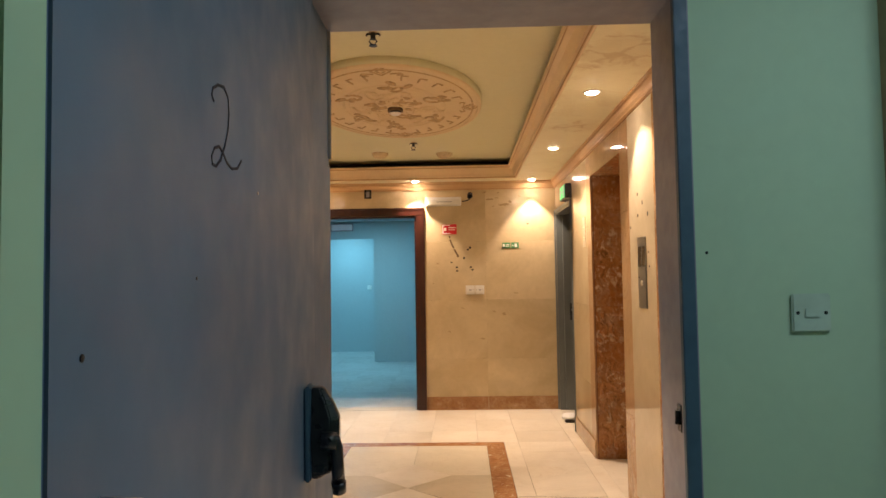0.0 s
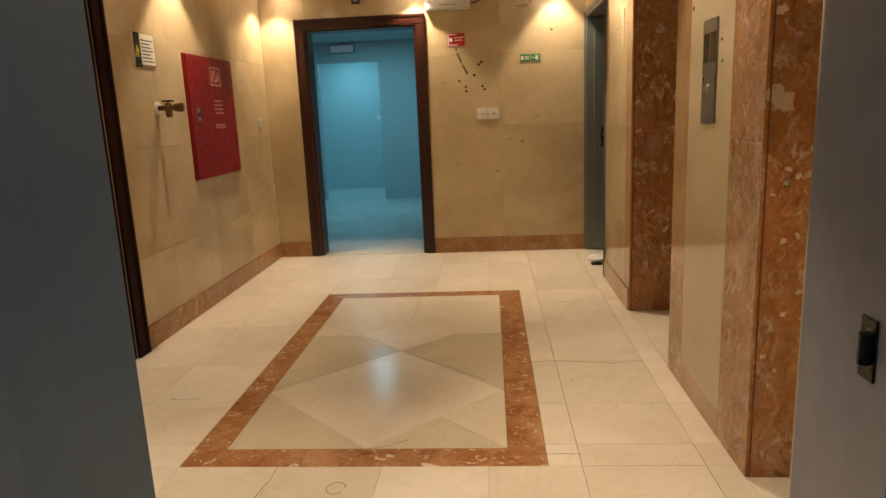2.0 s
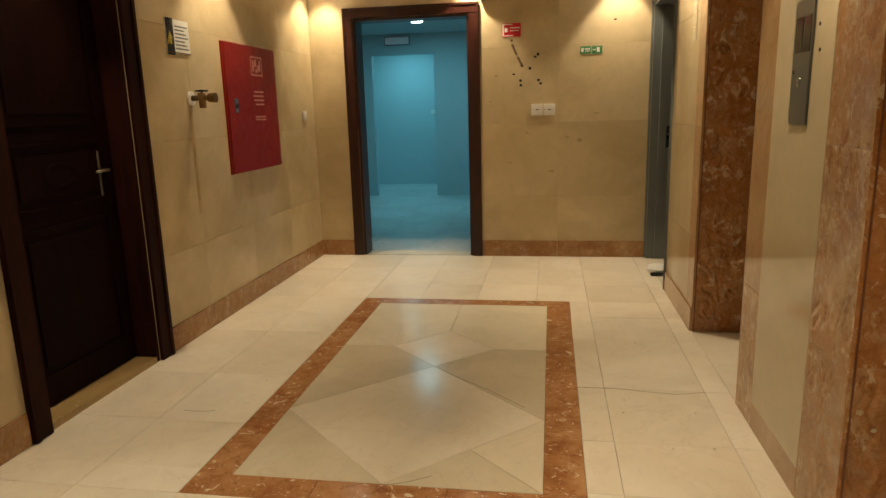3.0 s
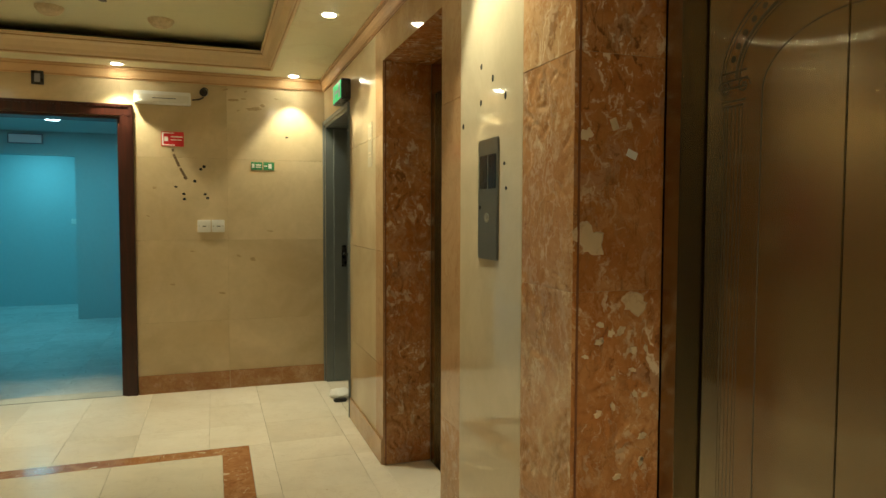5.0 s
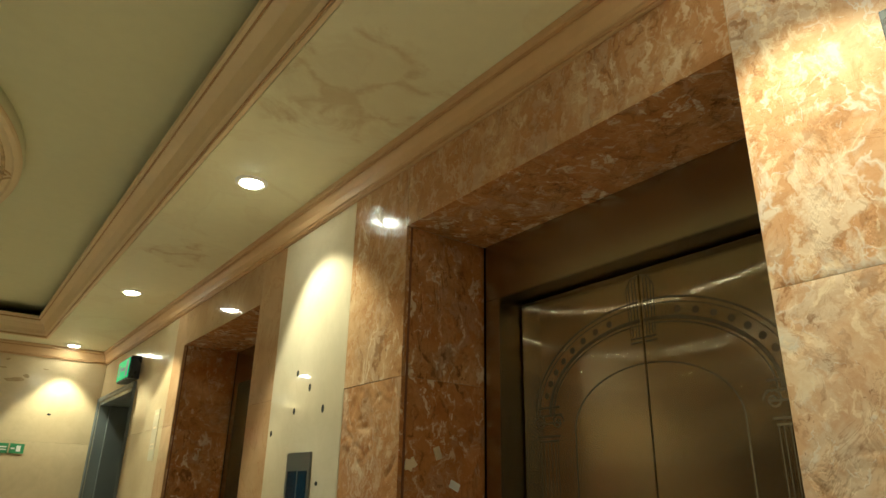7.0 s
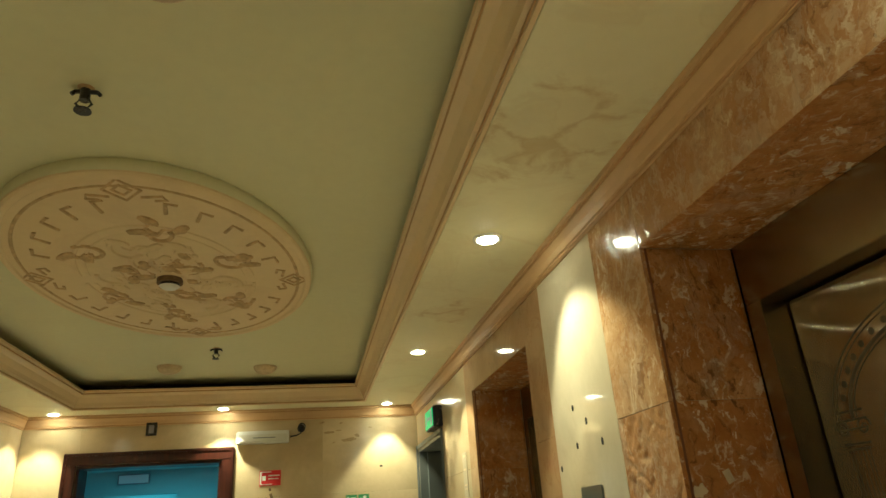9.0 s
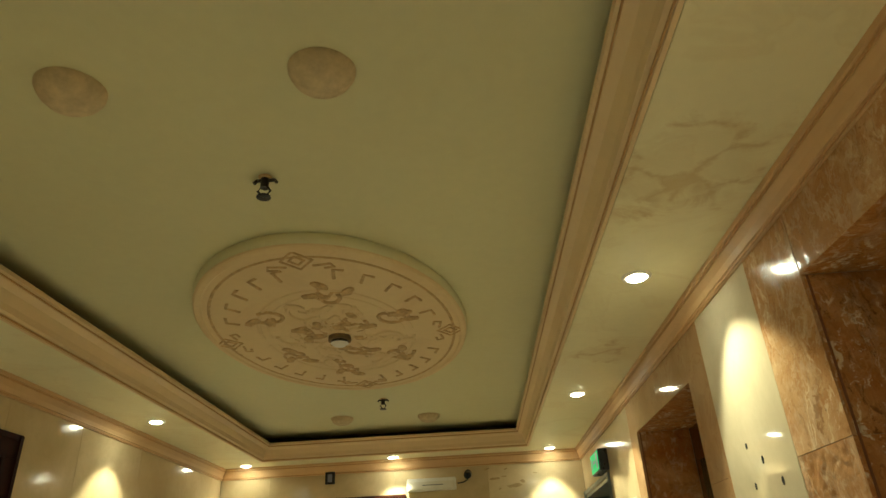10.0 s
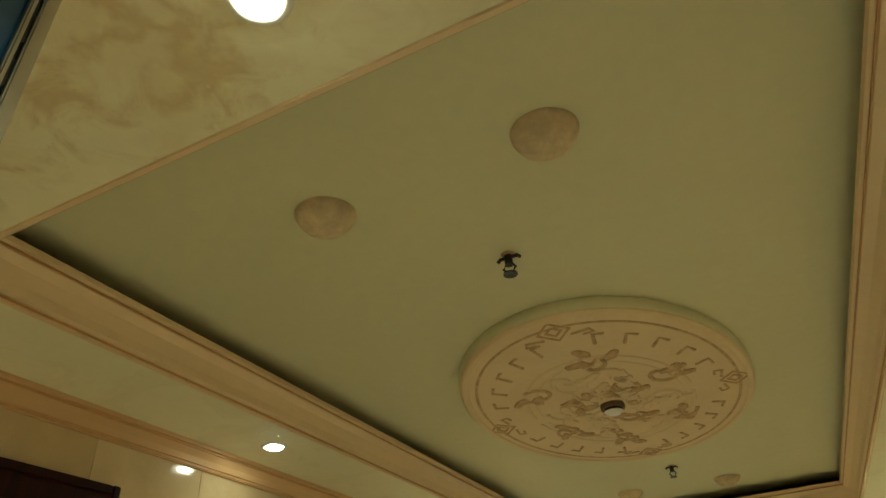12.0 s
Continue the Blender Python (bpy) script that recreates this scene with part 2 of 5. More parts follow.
def painted(name, colour, stain, amount=0.5, rough=0.6, lo=0.56, leak=()):
    a = Mat(name)
    p = a.pos()
    n = a.noise(p, 2.3, 4, 0.55, 1.1)
    ring = a.node("ShaderNodeMath", Value=n)
    ring.operation = "SUBTRACT"
    ring.inputs[1].default_value = lo
    ab = a.t.nodes.new("ShaderNodeMath")
    ab.operation = "ABSOLUTE"
    a.t.links.new(ring.outputs[0], ab.inputs[0])
    c = a.mix(a.grey(n, lo - 0.01, lo + 0.12, 0.0, amount * 0.6), colour, stain)
    c = a.mix(a.grey(ab.outputs[0], 0.0, 0.030, amount * 0.4, 0.0), c, stain)
    soft = a.node("ShaderNodeTexNoise", Vector=p, Scale=6.0, Detail=4.0, Roughness=0.6)
    warp = a.node("ShaderNodeVectorMath", Vector=soft.outputs["Color"])
    warp.operation = "MULTIPLY_ADD"
    warp.inputs[1].default_value = (0.25, 0.25, 0.0)
    a.t.links.new(p, warp.inputs[2])
    web = a.node("ShaderNodeTexVoronoi", Vector=warp.outputs[0], Scale=6.0)
    web.feature = "DISTANCE_TO_EDGE"
    # leaks from above: tan patches with darker tide lines
    for place, size in leak:
        far = a.node("ShaderNodeVectorMath")
        far.operation = "DISTANCE"
        a.t.links.new(p, far.inputs[0])
        far.inputs[1].default_value = place
        edge = a.node("ShaderNodeMath", Value=a.noise(p, 7, 6, 0.65, 0.8))
        edge.operation = "MULTIPLY_ADD"
        edge.inputs[1].default_value = -0.8
        a.t.links.new(far.outputs["Value"], edge.inputs[2])
        damp = a.grey(edge.outputs[0], size - 0.46, size - 0.34, 1.0, 0.0)
        tide = a.node("ShaderNodeMath", Value=a.grey(web.outputs["Distance"], 0.01, 0.15, 0.62, 0.18))
        tide.operation = "MULTIPLY"
        a.t.links.new(damp, tide.inputs[1])
        c = a.mix(tide.outputs[0], c, stain)
    c = a.mix(a.grey(a.noise(p, 25, 4), 0.3, 0.8, 0.0, 0.2), c, tuple(v * 0.8 for v in colour))
    a.set(color=c, rough=rough)
    a.bump(a.noise(p, 60, 4), 0.12, 0.001)
    return a.m


def wood(name, light, dark, rough=0.28, spec=0.5):
    a = Mat(name)
    p = a.pos(3.0, (9, 9, 0.7))
    n = a.noise(p, 3.5, 6, 0.6, 1.2)
    c = a.ramp(n, [(0.3, dark), (0.7, light)])
    a.set(color=c, rough=a.grey(n, 0.2, 0.8, rough, rough * 1.7), spec=spec)
    a.bump(n, 0.12, 0.001)
    return a.m


def steel(name, colour, rough, wave):
    a = Mat(name)
    p = a.pos(0, (6, 6, 0.4))
    n = a.noise(p, 3, 3)
    a.set(color=a.mix(a.grey(n, 0.3, 0.7), tuple(v * 0.96 for v in colour), colour), metal=1.0, rough=a.grey(n, 0.2, 0.8, rough * 0.95, rough * 1.05))
    if wave:
        a.bump(a.noise(a.pos(0, (1, 1, 2.2)), 2.2, 2, 0.4), wave, 0.012)
    return a.m


M_CREAM = marble("cream_marble", (0.71, 0.58, 0.37), (0.56, 0.44, 0.26), (0.44, 0.32, 0.18), 0.09, 0.10, slabs=0.95)
M_PALE = marble("pale_marble", (0.72, 0.64, 0.47), (0.61, 0.53, 0.37), (0.45, 0.36, 0.22), 0.05, 0.10, spec=0.75, patchy=1.5, slabs=0.96)
M_PEACH = marble("peach_marble", (0.66, 0.45, 0.26), (0.52, 0.31, 0.155), (0.34, 0.17, 0.07), 0.05, 0.4, spec=0.65, grain=0.5)
M_FLOOR = marble("floor_marble", (0.91, 0.85, 0.73), (0.83, 0.75, 0.61), (0.56, 0.45, 0.31), 0.17, 0.22, 0.04, 0.16, 1.4, slabs=0.90)
M_INLAY = marble("inlay_marble", (0.75, 0.67, 0.52), (0.66, 0.59, 0.44), (0.48, 0.39, 0.26), 0.17, 0.22, 0.04, 0.16, 1.4, slabs=0.90)
M_INLAYPALE = marble("dull_inlay_marble", (0.82, 0.75, 0.60), (0.75, 0.68, 0.53), (0.52, 0.43, 0.29), 0.17, 0.22, 0.04, 0.16, 1.4, slabs=0.92)
M_BRECCIA = breccia("red_breccia", 0.94, 0.08, 0.45, (0.96, 0.87, 0.77), pits=0.15, cluster=0.30, fleck_w=0.6)
M_PALEBRECCIA = breccia("pale_breccia", 1.15, 0.09, 0.85, (0.92, 0.97, 1.12), pits=0.22, cluster=0.70, fleck_w=0.85)
M_ROSSO = breccia("dark_rosso", 0.88, 0.14, 0.30, (1.0, 0.73, 0.50), 0.5, cluster=0.20, fleck_w=0.85)
M_BORDER = inlaid("border_rosso")
M_BASE = breccia("skirting_breccia", 0.74, 0.16, 0.2, (1.0, 0.88, 0.72))
M_SILL = marble("golden_sill_marble", (0.56, 0.39, 0.18), (0.45, 0.30, 0.13), (0.34, 0.20, 0.08), 0.16, 0.2)
M_CLAST = marble("pale_clast", (0.84, 0.70, 0.48), (0.68, 0.50, 0.30), (0.42, 0.22, 0.10), 0.30, 0.4)
M_SEAL = plain("red_sealant", (0.20, 0.075, 0.030), 0.6)
M_GROUT = plain("grout", (0.40, 0.31, 0.19), 0.9)
M_FLOORGROUT = plain("floor_grout", (0.62, 0.54, 0.40), 0.8)
M_CRACK = plain("dirt_filled_crack", (0.16, 0.12, 0.07), 0.9, 0, 0.3, 40)
M_CEIL = painted("cream_ceiling_paint", (0.68, 0.66, 0.44), (0.55, 0.45, 0.26), 0.10, 0.6)
LEAKS = [((3.00, 4.38, SOFFIT), 0.20), ((1.58, 3.32, SOFFIT), 0.24), ((1.05, 3.40, SOFFIT), 0.08), ((3.03, 5.95, SOFFIT), 0.08)]
M_SOFFIT = painted("stained_soffit_paint", (0.84, 0.80, 0.57), (0.52, 0.36, 0.14), 0.30, 0.5, leak=LEAKS)
M_TRIM = painted("peach_trim_paint", (0.65, 0.43, 0.225), (0.50, 0.31, 0.15), 0.3, 0.48)
# lip's pale peach is lightened to hold the bounce light from below
M_LIP = painted("bounce_lightened_lip_paint", (0.78, 0.61, 0.385), (0.58, 0.40, 0.21), 0.2, 0.4)
M_TRIMLINE = plain("orange_trim_line", (0.54, 0.32, 0.145), 0.5)
M_MEDAL = painted("peach_plaster", (0.75, 0.60, 0.37), (0.55, 0.36, 0.19), 0.3, 0.6)
M_ORN = plain("worn_ornament_paint", (0.53, 0.365, 0.185), 0.6, 0, 0.3, 30)
M_TAN = plain("tan_filler", (0.60, 0.49, 0.32), 0.8, 0, 0.18, 30)
# near-black colour carries the shade of the unlit cove
M_COVE = plain("cove_shade_black", (0.012, 0.011, 0.012), 0.95)
M_WOOD = wood("mahogany", (0.062, 0.011, 0.004), (0.014, 0.003, 0.002))
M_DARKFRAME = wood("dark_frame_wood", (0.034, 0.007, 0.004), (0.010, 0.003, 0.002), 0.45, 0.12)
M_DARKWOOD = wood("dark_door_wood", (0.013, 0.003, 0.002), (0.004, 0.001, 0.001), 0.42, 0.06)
M_STEEL = steel("lift_steel", (0.34, 0.275, 0.175), 0.20, 0.12)
# fine upright brushing draws the lamps' reflections out sideways
nt = M_STEEL.node_tree
brushed = nt.nodes.new("ShaderNodeBsdfAnisotropic")
brushed.inputs["Color"].default_value = (0.58, 0.50, 0.365, 1)
brushed.inputs["Roughness"].default_value, brushed.inputs["Anisotropy"].default_value = 0.09, 1.0
across = nt.nodes.new("ShaderNodeCombineXYZ")
across.inputs[2].default_value = 1.0
nt.links.new(across.outputs[0], brushed.inputs["Tangent"])
wob = nt.nodes.new("ShaderNodeBump")
wob.inputs["Strength"].default_value, wob.inputs["Distance"].default_value = 1.0, 1.0
BOW = 0.22


def calc(op, x, y=0.0):
    n = nt.nodes.new("ShaderNodeMath")
    n.operation = op
    for sock, v in zip(n.inputs, (x, y)):
        if hasattr(v, "is_output"):
            nt.links.new(v, sock)
        else:
            sock.default_value = v
    return n.outputs[0]


axes = nt.nodes.new("ShaderNodeSeparateXYZ")
nt.links.new(nt.nodes.new("ShaderNodeNewGeometry").outputs["Position"], axes.inputs[0])
from_middle = calc("SUBTRACT", calc("MODULO", calc("ADD", axes.outputs[1], 1.0215 - 4.0075 + 2.043), 2.043), 1.0215)
bow = calc("MULTIPLY", calc("MULTIPLY", calc("MULTIPLY", from_middle, from_middle), calc("SUBTRACT", axes.outputs[2], 1.7)), BOW)
nt.links.new(bow, wob.inputs["Height"])
nt.links.new(wob.outputs[0], brushed.inputs["Normal"])
both = nt.nodes.new("ShaderNodeMixShader")
both.inputs[0].default_value = 0.5
nt.links.new(nt.nodes["Principled BSDF"].outputs[0], both.inputs[1])
nt.links.new(brushed.outputs[0], both.inputs[2])
nt.links.new(both.outputs[0], nt.nodes["Material Output"].inputs["Surface"])
M_FRAME = steel("lift_frame_steel", (0.38, 0.325, 0.23), 0.26, 0.1)
M_ETCH = plain("etched_line", (0.125, 0.095, 0.052), 0.55)
M_CHROME = steel("brushed_plate", (0.55, 0.53, 0.47), 0.28, 0)
M_BRASS = steel("brass", (0.22, 0.135, 0.06), 0.42, 0)
M_MARKER = plain("marker_ink", (0.02, 0.022, 0.028), 0.7)
M_PANEL = steel("dark_brushed_plate", (0.30, 0.315, 0.30), 0.32, 0)
M_SCORCH = plain("scorched_stone", (0.17, 0.105, 0.05), 0.7, 0, 0.4, 40)
M_MINT = plain("mint_painted_plastic", (0.44, 0.58, 0.46), 0.45, 0, 0.10)
M_BLACK = plain("black_plastic", (0.012, 0.012, 0.013), 0.3)
M_GLASSBLACK = plain("black_display_glass", (0.004, 0.004, 0.005), 0.12, 0, 0.0)
# near-black stands for missing light: spaces behind doors, depth of screw holes
M_DARK = plain("unlit_depth_black", (0.008, 0.008, 0.008), 0.9)
M_GREYDOOR = plain("grey_blue_door_paint", (0.108, 0.175, 0.255), 0.5, 0, 0.10, 3)
M_STAIRFRAME = plain("steel_frame_paint", (0.235, 0.24, 0.285), 0.45, 0, 0.12, 8)
M_BLUE = plain("blue_edge_paint", (0.045, 0.105, 0.15), 0.5)
M_GREEN = painted("mint_wall_paint", (0.43, 0.62, 0.42), (0.35, 0.49, 0.34), 0.2, 0.6)
M_TEALWALL = painted("pale_blue_wall_paint", (0.50, 0.60, 0.62), (0.40, 0.50, 0.52), 0.2, 0.6)
M_CORFLOOR = marble("corridor_marble", (0.66, 0.66, 0.64), (0.58, 0.58, 0.57), (0.45, 0.45, 0.44), 0.3, 0.2, 0.3)
M_GREYLEAF = plain("grey_door_paint", (0.15, 0.17, 0.17), 0.4, 0, 0.08, 5)
M_RED = plain("red_enamel", (0.26, 0.005, 0.004), 0.42, 0, 0.12, 5)
M_SIGNRED = plain("red_sign", (0.62, 0.02, 0.03), 0.4)
M_SIGNGREEN = plain("green_sign", (0.05, 0.26, 0.10), 0.4)
M_WHITE = plain("white_plastic", (0.84, 0.83, 0.79), 0.35, 0, 0.05)
M_FADED = plain("faded_print", (0.60, 0.30, 0.26), 0.5)
M_YELLOW = plain("yellow_print", (0.62, 0.50, 0.04), 0.5)
M_LAMP = glow("lamp_glow", (1.0, 0.88, 0.66), 130.0)
M_COOLLAMP = glow("cool_lamp_glow", (0.75, 0.92, 1.0), 12.0)
M_EXIT = glow("exit_glow", (0.01, 0.30, 0.10), 2.2)
M_SIGNLIT = glow("sign_face", (0.45, 0.55, 0.60), 0.10)

# ---- helpers ----


def at(ob):
    v = Vector((0, 0, 0))
    while ob:
        v += ob.location
        ob = ob.parent
    return v


def part(name, bm, material, parent=None, label="", smooth=False):
    me = bpy.data.meshes.new(name)
    if parent:
        bmesh.ops.translate(bm, verts=bm.verts, vec=-at(parent))
    bmesh.ops.recalc_face_normals(bm, faces=bm.faces)
    for f in bm.faces:
        f.smooth = smooth
    bm.to_mesh(me)
    bm.free()
    me.materials.append(material)
    ob = new(name, me)
    ob.parent = parent
    if label:
        ob["label"] = label
    return ob


def thing(name, loc, label, category, group=""):
    e = new(name)
    e.location = loc
    e.empty_display_size = 0.05
    return tagged(e, label, category, group)


def structure(name, bm, material, label, category):
    return tagged(part(name, bm, material), label, category, "", "structure")


def box(bm, x0, x1, y0, y1, z0, z1, bevel=0.0):
    m = Matrix.Translation(((x0 + x1) / 2, (y0 + y1) / 2, (z0 + z1) / 2)) @ Matrix.Diagonal((abs(x1 - x0), abs(y1 - y0), abs(z1 - z0), 1))
    vs = bmesh.ops.create_cube(bm, size=1, matrix=m)["verts"]
    if bevel:
        es = list({e for v in vs for e in v.link_edges})
        bmesh.ops.bevel(bm, geom=es, offset=bevel, segments=2, affect="EDGES")
    return bm


def abox(*a, bevel=0.0):
    return box(bmesh.new(), *a, bevel=bevel)


def cyl(bm, p, q, r0, r1=None, seg=20):
    p, q = Vector(p), Vector(q)
    m = Matrix.Translation((p + q) / 2) @ (q - p).to_track_quat("Z", "Y").to_matrix().to_4x4()
    bmesh.ops.create_cone(bm, cap_ends=True, segments=seg, radius1=r0, radius2=r0 if r1 is None else r1, depth=(q - p).length, matrix=m)
    return bm


def acyl(*a, **k):
    return cyl(bmesh.new(), *a, **k)


def tube(bm, pts, r, seg=6, closed=False, flat=None):
    """A tube along points; flat: scales one world axis of the section, as (axis, factor)."""
    pts = [Vector(p) for p in pts]
    n, rings = len(pts), []
    for i, p in enumerate(pts):
        a = pts[i - 1] if (i or closed) else p
        b = pts[(i + 1) % n] if (i < n - 1 or closed) else p
        d = (b - a).normalized()
        u = d.cross(Vector((0, 0, 1)) if abs(d.z) < 0.9 else Vector((1, 0, 0))).normalized()
        w = d.cross(u)
        ring = []
        for k in range(seg):
            o = (u * math.cos(2 * math.pi * k / seg) + w * math.sin(2 * math.pi * k / seg)) * r
            if flat:
                o[flat[0]] *= flat[1]
            ring.append(bm.verts.new(p + o))
        rings.append(ring)
    for i in range(n if closed else n - 1):
        A, B = rings[i], rings[(i + 1) % n]
        for k in range(seg):
            bm.faces.new((A[k], A[(k + 1) % seg], B[(k + 1) % seg], B[k]))
    if not closed:
        bm.faces.new(rings[0])
        bm.faces.new(rings[-1])
    return bm


def sweep(bm, profile, path, closed=True):
    """A profile of (inset, height) swept round a rectangular path of (x, y) with mitred corners; inset goes to the path's left."""
    n, rings = len(path), []
    for i in range(n):
        a, b, c = (Vector(path[(i + k) % n]) for k in (-1, 0, 1))
        if not closed and i == 0:
            a = b - (c - b)
        if not closed and i == n - 1:
            c = b + (b - a)
        d1, d2 = (b - a).normalized(), (c - b).normalized()
        n1, n2 = Vector((-d1.y, d1.x)), Vector((-d2.y, d2.x))
        m = (n1 + n2) / (1 + n1.dot(n2))
        rings.append([bm.verts.new((b.x + m.x * o, b.y + m.y * o, z)) for o, z in profile])
    k = len(profile)
    for i in range(n if closed else n - 1):
        A, B = rings[i], rings[(i + 1) % n]
        for j in range(k):
            bm.faces.new((A[j], A[(j + 1) % k], B[(j + 1) % k], B[j]))
    if not closed:
        bm.faces.new(rings[0])
        bm.faces.new(rings[-1])
    return bm


SLAB_CACHE = {}


def slab(name, parent, axis, face, u0, u1, v0, v1, material, depth=0.012, gap=0.0005, out=1):
    """A chamfered stone slab. axis: the way its face looks (0 x, 1 y, 2 z); u, v: its extents along the other two axes; out: sign of the outward way."""
    du, dv = round(u1 - u0 - gap, 4), round(v1 - v0 - gap, 4)
    key = (axis, out, du, dv, depth, material.name)
    if key not in SLAB_CACHE:
        c, verts = min(0.0009, depth / 3), []
        for inset, w in ((0, -depth), (0, -c), (c, 0)):
            for su, sv in ((-1, -1), (1, -1), (1, 1), (-1, 1)):
                p = [su * (du / 2 - inset), sv * (dv / 2 - inset)]
                p.insert(axis, w * out)
                verts.append(p)
        faces = [(i + k * 4, (i + 1) % 4 + k * 4, (i + 1) % 4 + k * 4 + 4, i + k * 4 + 4) for k in (0, 1) for i in range(4)] + [(8, 9, 10, 11)]
        flip = (out > 0) == (axis == 1)
        if flip:
            faces = [tuple(reversed(f)) for f in faces]
        me = bpy.data.meshes.new(name)
        me.from_pydata(verts, [], faces)
        me.materials.append(material)
        SLAB_CACHE[key] = me
    ob = new(name, SLAB_CACHE[key])
    loc = [(u0 + u1) / 2, (v0 + v1) / 2]
    loc.insert(axis, face)
    ob.location = loc
    ob.parent = parent
    return ob


def in_any(u, v, holes):
    return any(a < u < b and c < v < d for a, b, c, d in holes)


def wall_core(name, axis, a, b, ue, ze, holes, material, label):
    bm = bmesh.new()
    for u0, u1 in zip(ue, ue[1:]):
        for z0, z1 in zip(ze, ze[1:]):
            if not in_any((u0 + u1) / 2, (z0 + z1) / 2, holes):
                if axis == 0:
                    box(bm, a, b, u0, u1, z0, z1)
                else:
                    box(bm, u0, u1, a, b, z0, z1)
    bmesh.ops.remove_doubles(bm, verts=bm.verts, dist=1e-5)
    seen = {}
    for f in bm.faces:
        seen.setdefault(tuple(round(x, 4) for x in f.calc_center_median()), []).append(f)
    bmesh.ops.delete(bm, geom=[f for fs in seen.values() if len(fs) > 1 for f in fs], context="FACES")
    return structure(name, bm, material, label, "wall")


# ---- large structure ----
XL, XR, YN, YF = 0.237, 3.249, 3.108, 8.578
R1, R2, RTOP, RBACK = (5.552, 6.549), (3.519, 4.496), 2.258, 3.53
FD = (0.650, 1.698, 2.160)          # far doorway
LD = (4.95, 5.80, 2.18)             # left doorway
SD = (1.822, 2.768, 2.18)            # doorway to the stair lobby
GD = (7.50, 8.545, 2.16)            # doorway with the grey leaf

lobby_floor = structure("floor", abox(-2.6, 4.4, -1.6, 15.0, -0.20, -0.014), M_FLOORGROUT, "cream marble tiled lobby floor with a framed inlay", "floor")

# walls of the lift lobby
wl = wall_core("wall_left", 0, XL - 0.20, XL - 0.012, [YN - 0.2, 3.60, 4.45, LD[0], LD[1], YF + 0.2], [-0.05, LD[2], 3.0], [(LD[0], LD[1], -0.05, LD[2]), (3.60, 4.45, -0.05, LD[2])], M_GROUT, "cream marble clad wall of the lift lobby")
wf = wall_core("wall_far", 1, YF + 0.012, YF + 0.20, [-2.6, FD[0], FD[1], 4.4], [-0.05, FD[2], 3.0], [(FD[0], FD[1], -0.05, FD[2])], M_GROUT, "cream marble clad end wall with a doorway")
wr = wall_core("wall_right", 0, XR + 0.012, RBACK + 0.005, [YN - 0.3, R2[0] - 0.012, R2[1] + 0.012, R1[0] - 0.012, R1[1] + 0.012, GD[0], GD[1], YF], [-0.05, GD[2], RTOP + 0.012, 3.0],
               [(R2[0] - 0.012, R2[1] + 0.012, -0.05, RTOP + 0.012), (R1[0] - 0.012, R1[1] + 0.012, -0.05, RTOP + 0.012), (GD[0], GD[1], -0.05, GD[2])], M_GROUT, "polished marble wall with two lift recesses")
structure("wall_lift_shaft", abox(3.72, 3.80, 3.0, 7.1, -0.05, 3.0), M_DARK, "unseen lift shaft wall behind the lift doors, darkness in its colour", "wall")
wn = wall_core("wall_near", 1, 2.872, YN - 0.012, [-0.2, SD[0], SD[1], 4.4], [-0.05, SD[2], 3.0], [(SD[0], SD[1], -0.05, SD[2])], M_GREEN, "wall between stair lobby and lift lobby")


def clad(parent, axis, face, out, cells, depth=0.012):
    for u0, u1, z0, z1, mat in cells:
        slab("marble_slab", parent, axis, face, u0, u1, z0, z1, mat, depth, out=out)


def rough_slab(parent, axis, face, out, u0, u1, v0, v1, material, relief, chips, step=0.0065):
    """A stone slab with chipped, terraced relief that fades out at its edges. relief: depth in metres; chips: share of the face that is broken, 0 to 1."""
    nu, nv = max(2, round((u1 - u0) / step)), max(2, round((v1 - v0) / step))
    shift = Vector((face * 3.1 + axis, u0 * 5.3, v0 * 2.7))
    verts, cu, cv = [], (u0 + u1) / 2, (v0 + v1) / 2
    for j in range(nv + 1):
        for i in range(nu + 1):
            u, v = u0 + 0.0004 + (u1 - u0 - 0.0008) * i / nu, v0 + 0.0004 + (v1 - v0 - 0.0008) * j / nv
            q = Vector((u + 0.45 * v, v - 0.35 * u, 0)) + shift
            bend = 0.05 * Vector((noise.noise(q * 9), noise.noise(q * 9 + Vector((7, 3, 1))), 0))
            broad = noise.fractal(q * 5.0 + bend * 8, 0.9, 2.1, 3)
            flake = noise.fractal(Vector((q.x * 19, q.y * 9, 0)) + bend * 30, 0.8, 2.2, 4)
            where = min(1.0, max(0.0, (broad + chips - 0.35) * 4.0))
            cliff = min(1.0, max(0.0, (flake + 0.10) * 5.0))
            h = relief * (-where * cliff + 0.30 * where * flake + 0.10 * noise.noise(q * 70))
            edge = min(i, j, nu - i, nv - j)
            h *= min(1.0, edge / 2.5)
            if edge == 0:
                h = -0.0012
            p = [u - cu, v - cv]
            p.insert(axis, out * h)
            verts.append(p)
    w = nu + 1
    faces = [(j * w + i, j * w + i + 1, (j + 1) * w + i + 1, (j + 1) * w + i) for j in range(nv) for i in range(nu)]
    if (out > 0) == (axis == 1):
        faces = [tuple(reversed(f)) for f in faces]
    me = bpy.data.meshes.new("marble_slab")
    me.from_pydata(verts, [], faces)
    me.polygons.foreach_set("use_smooth", [True] * len(faces))
    me.materials.append(material)
    ob = new("marble_slab", me)
    loc = [cu, cv]
    loc.insert(axis, face)
    ob.location = loc
    ob.parent = parent
    return ob


ZS = [0.0, 0.56, 1.21, 1.86, 2.53]
zrows = list(zip(ZS, ZS[1:]))
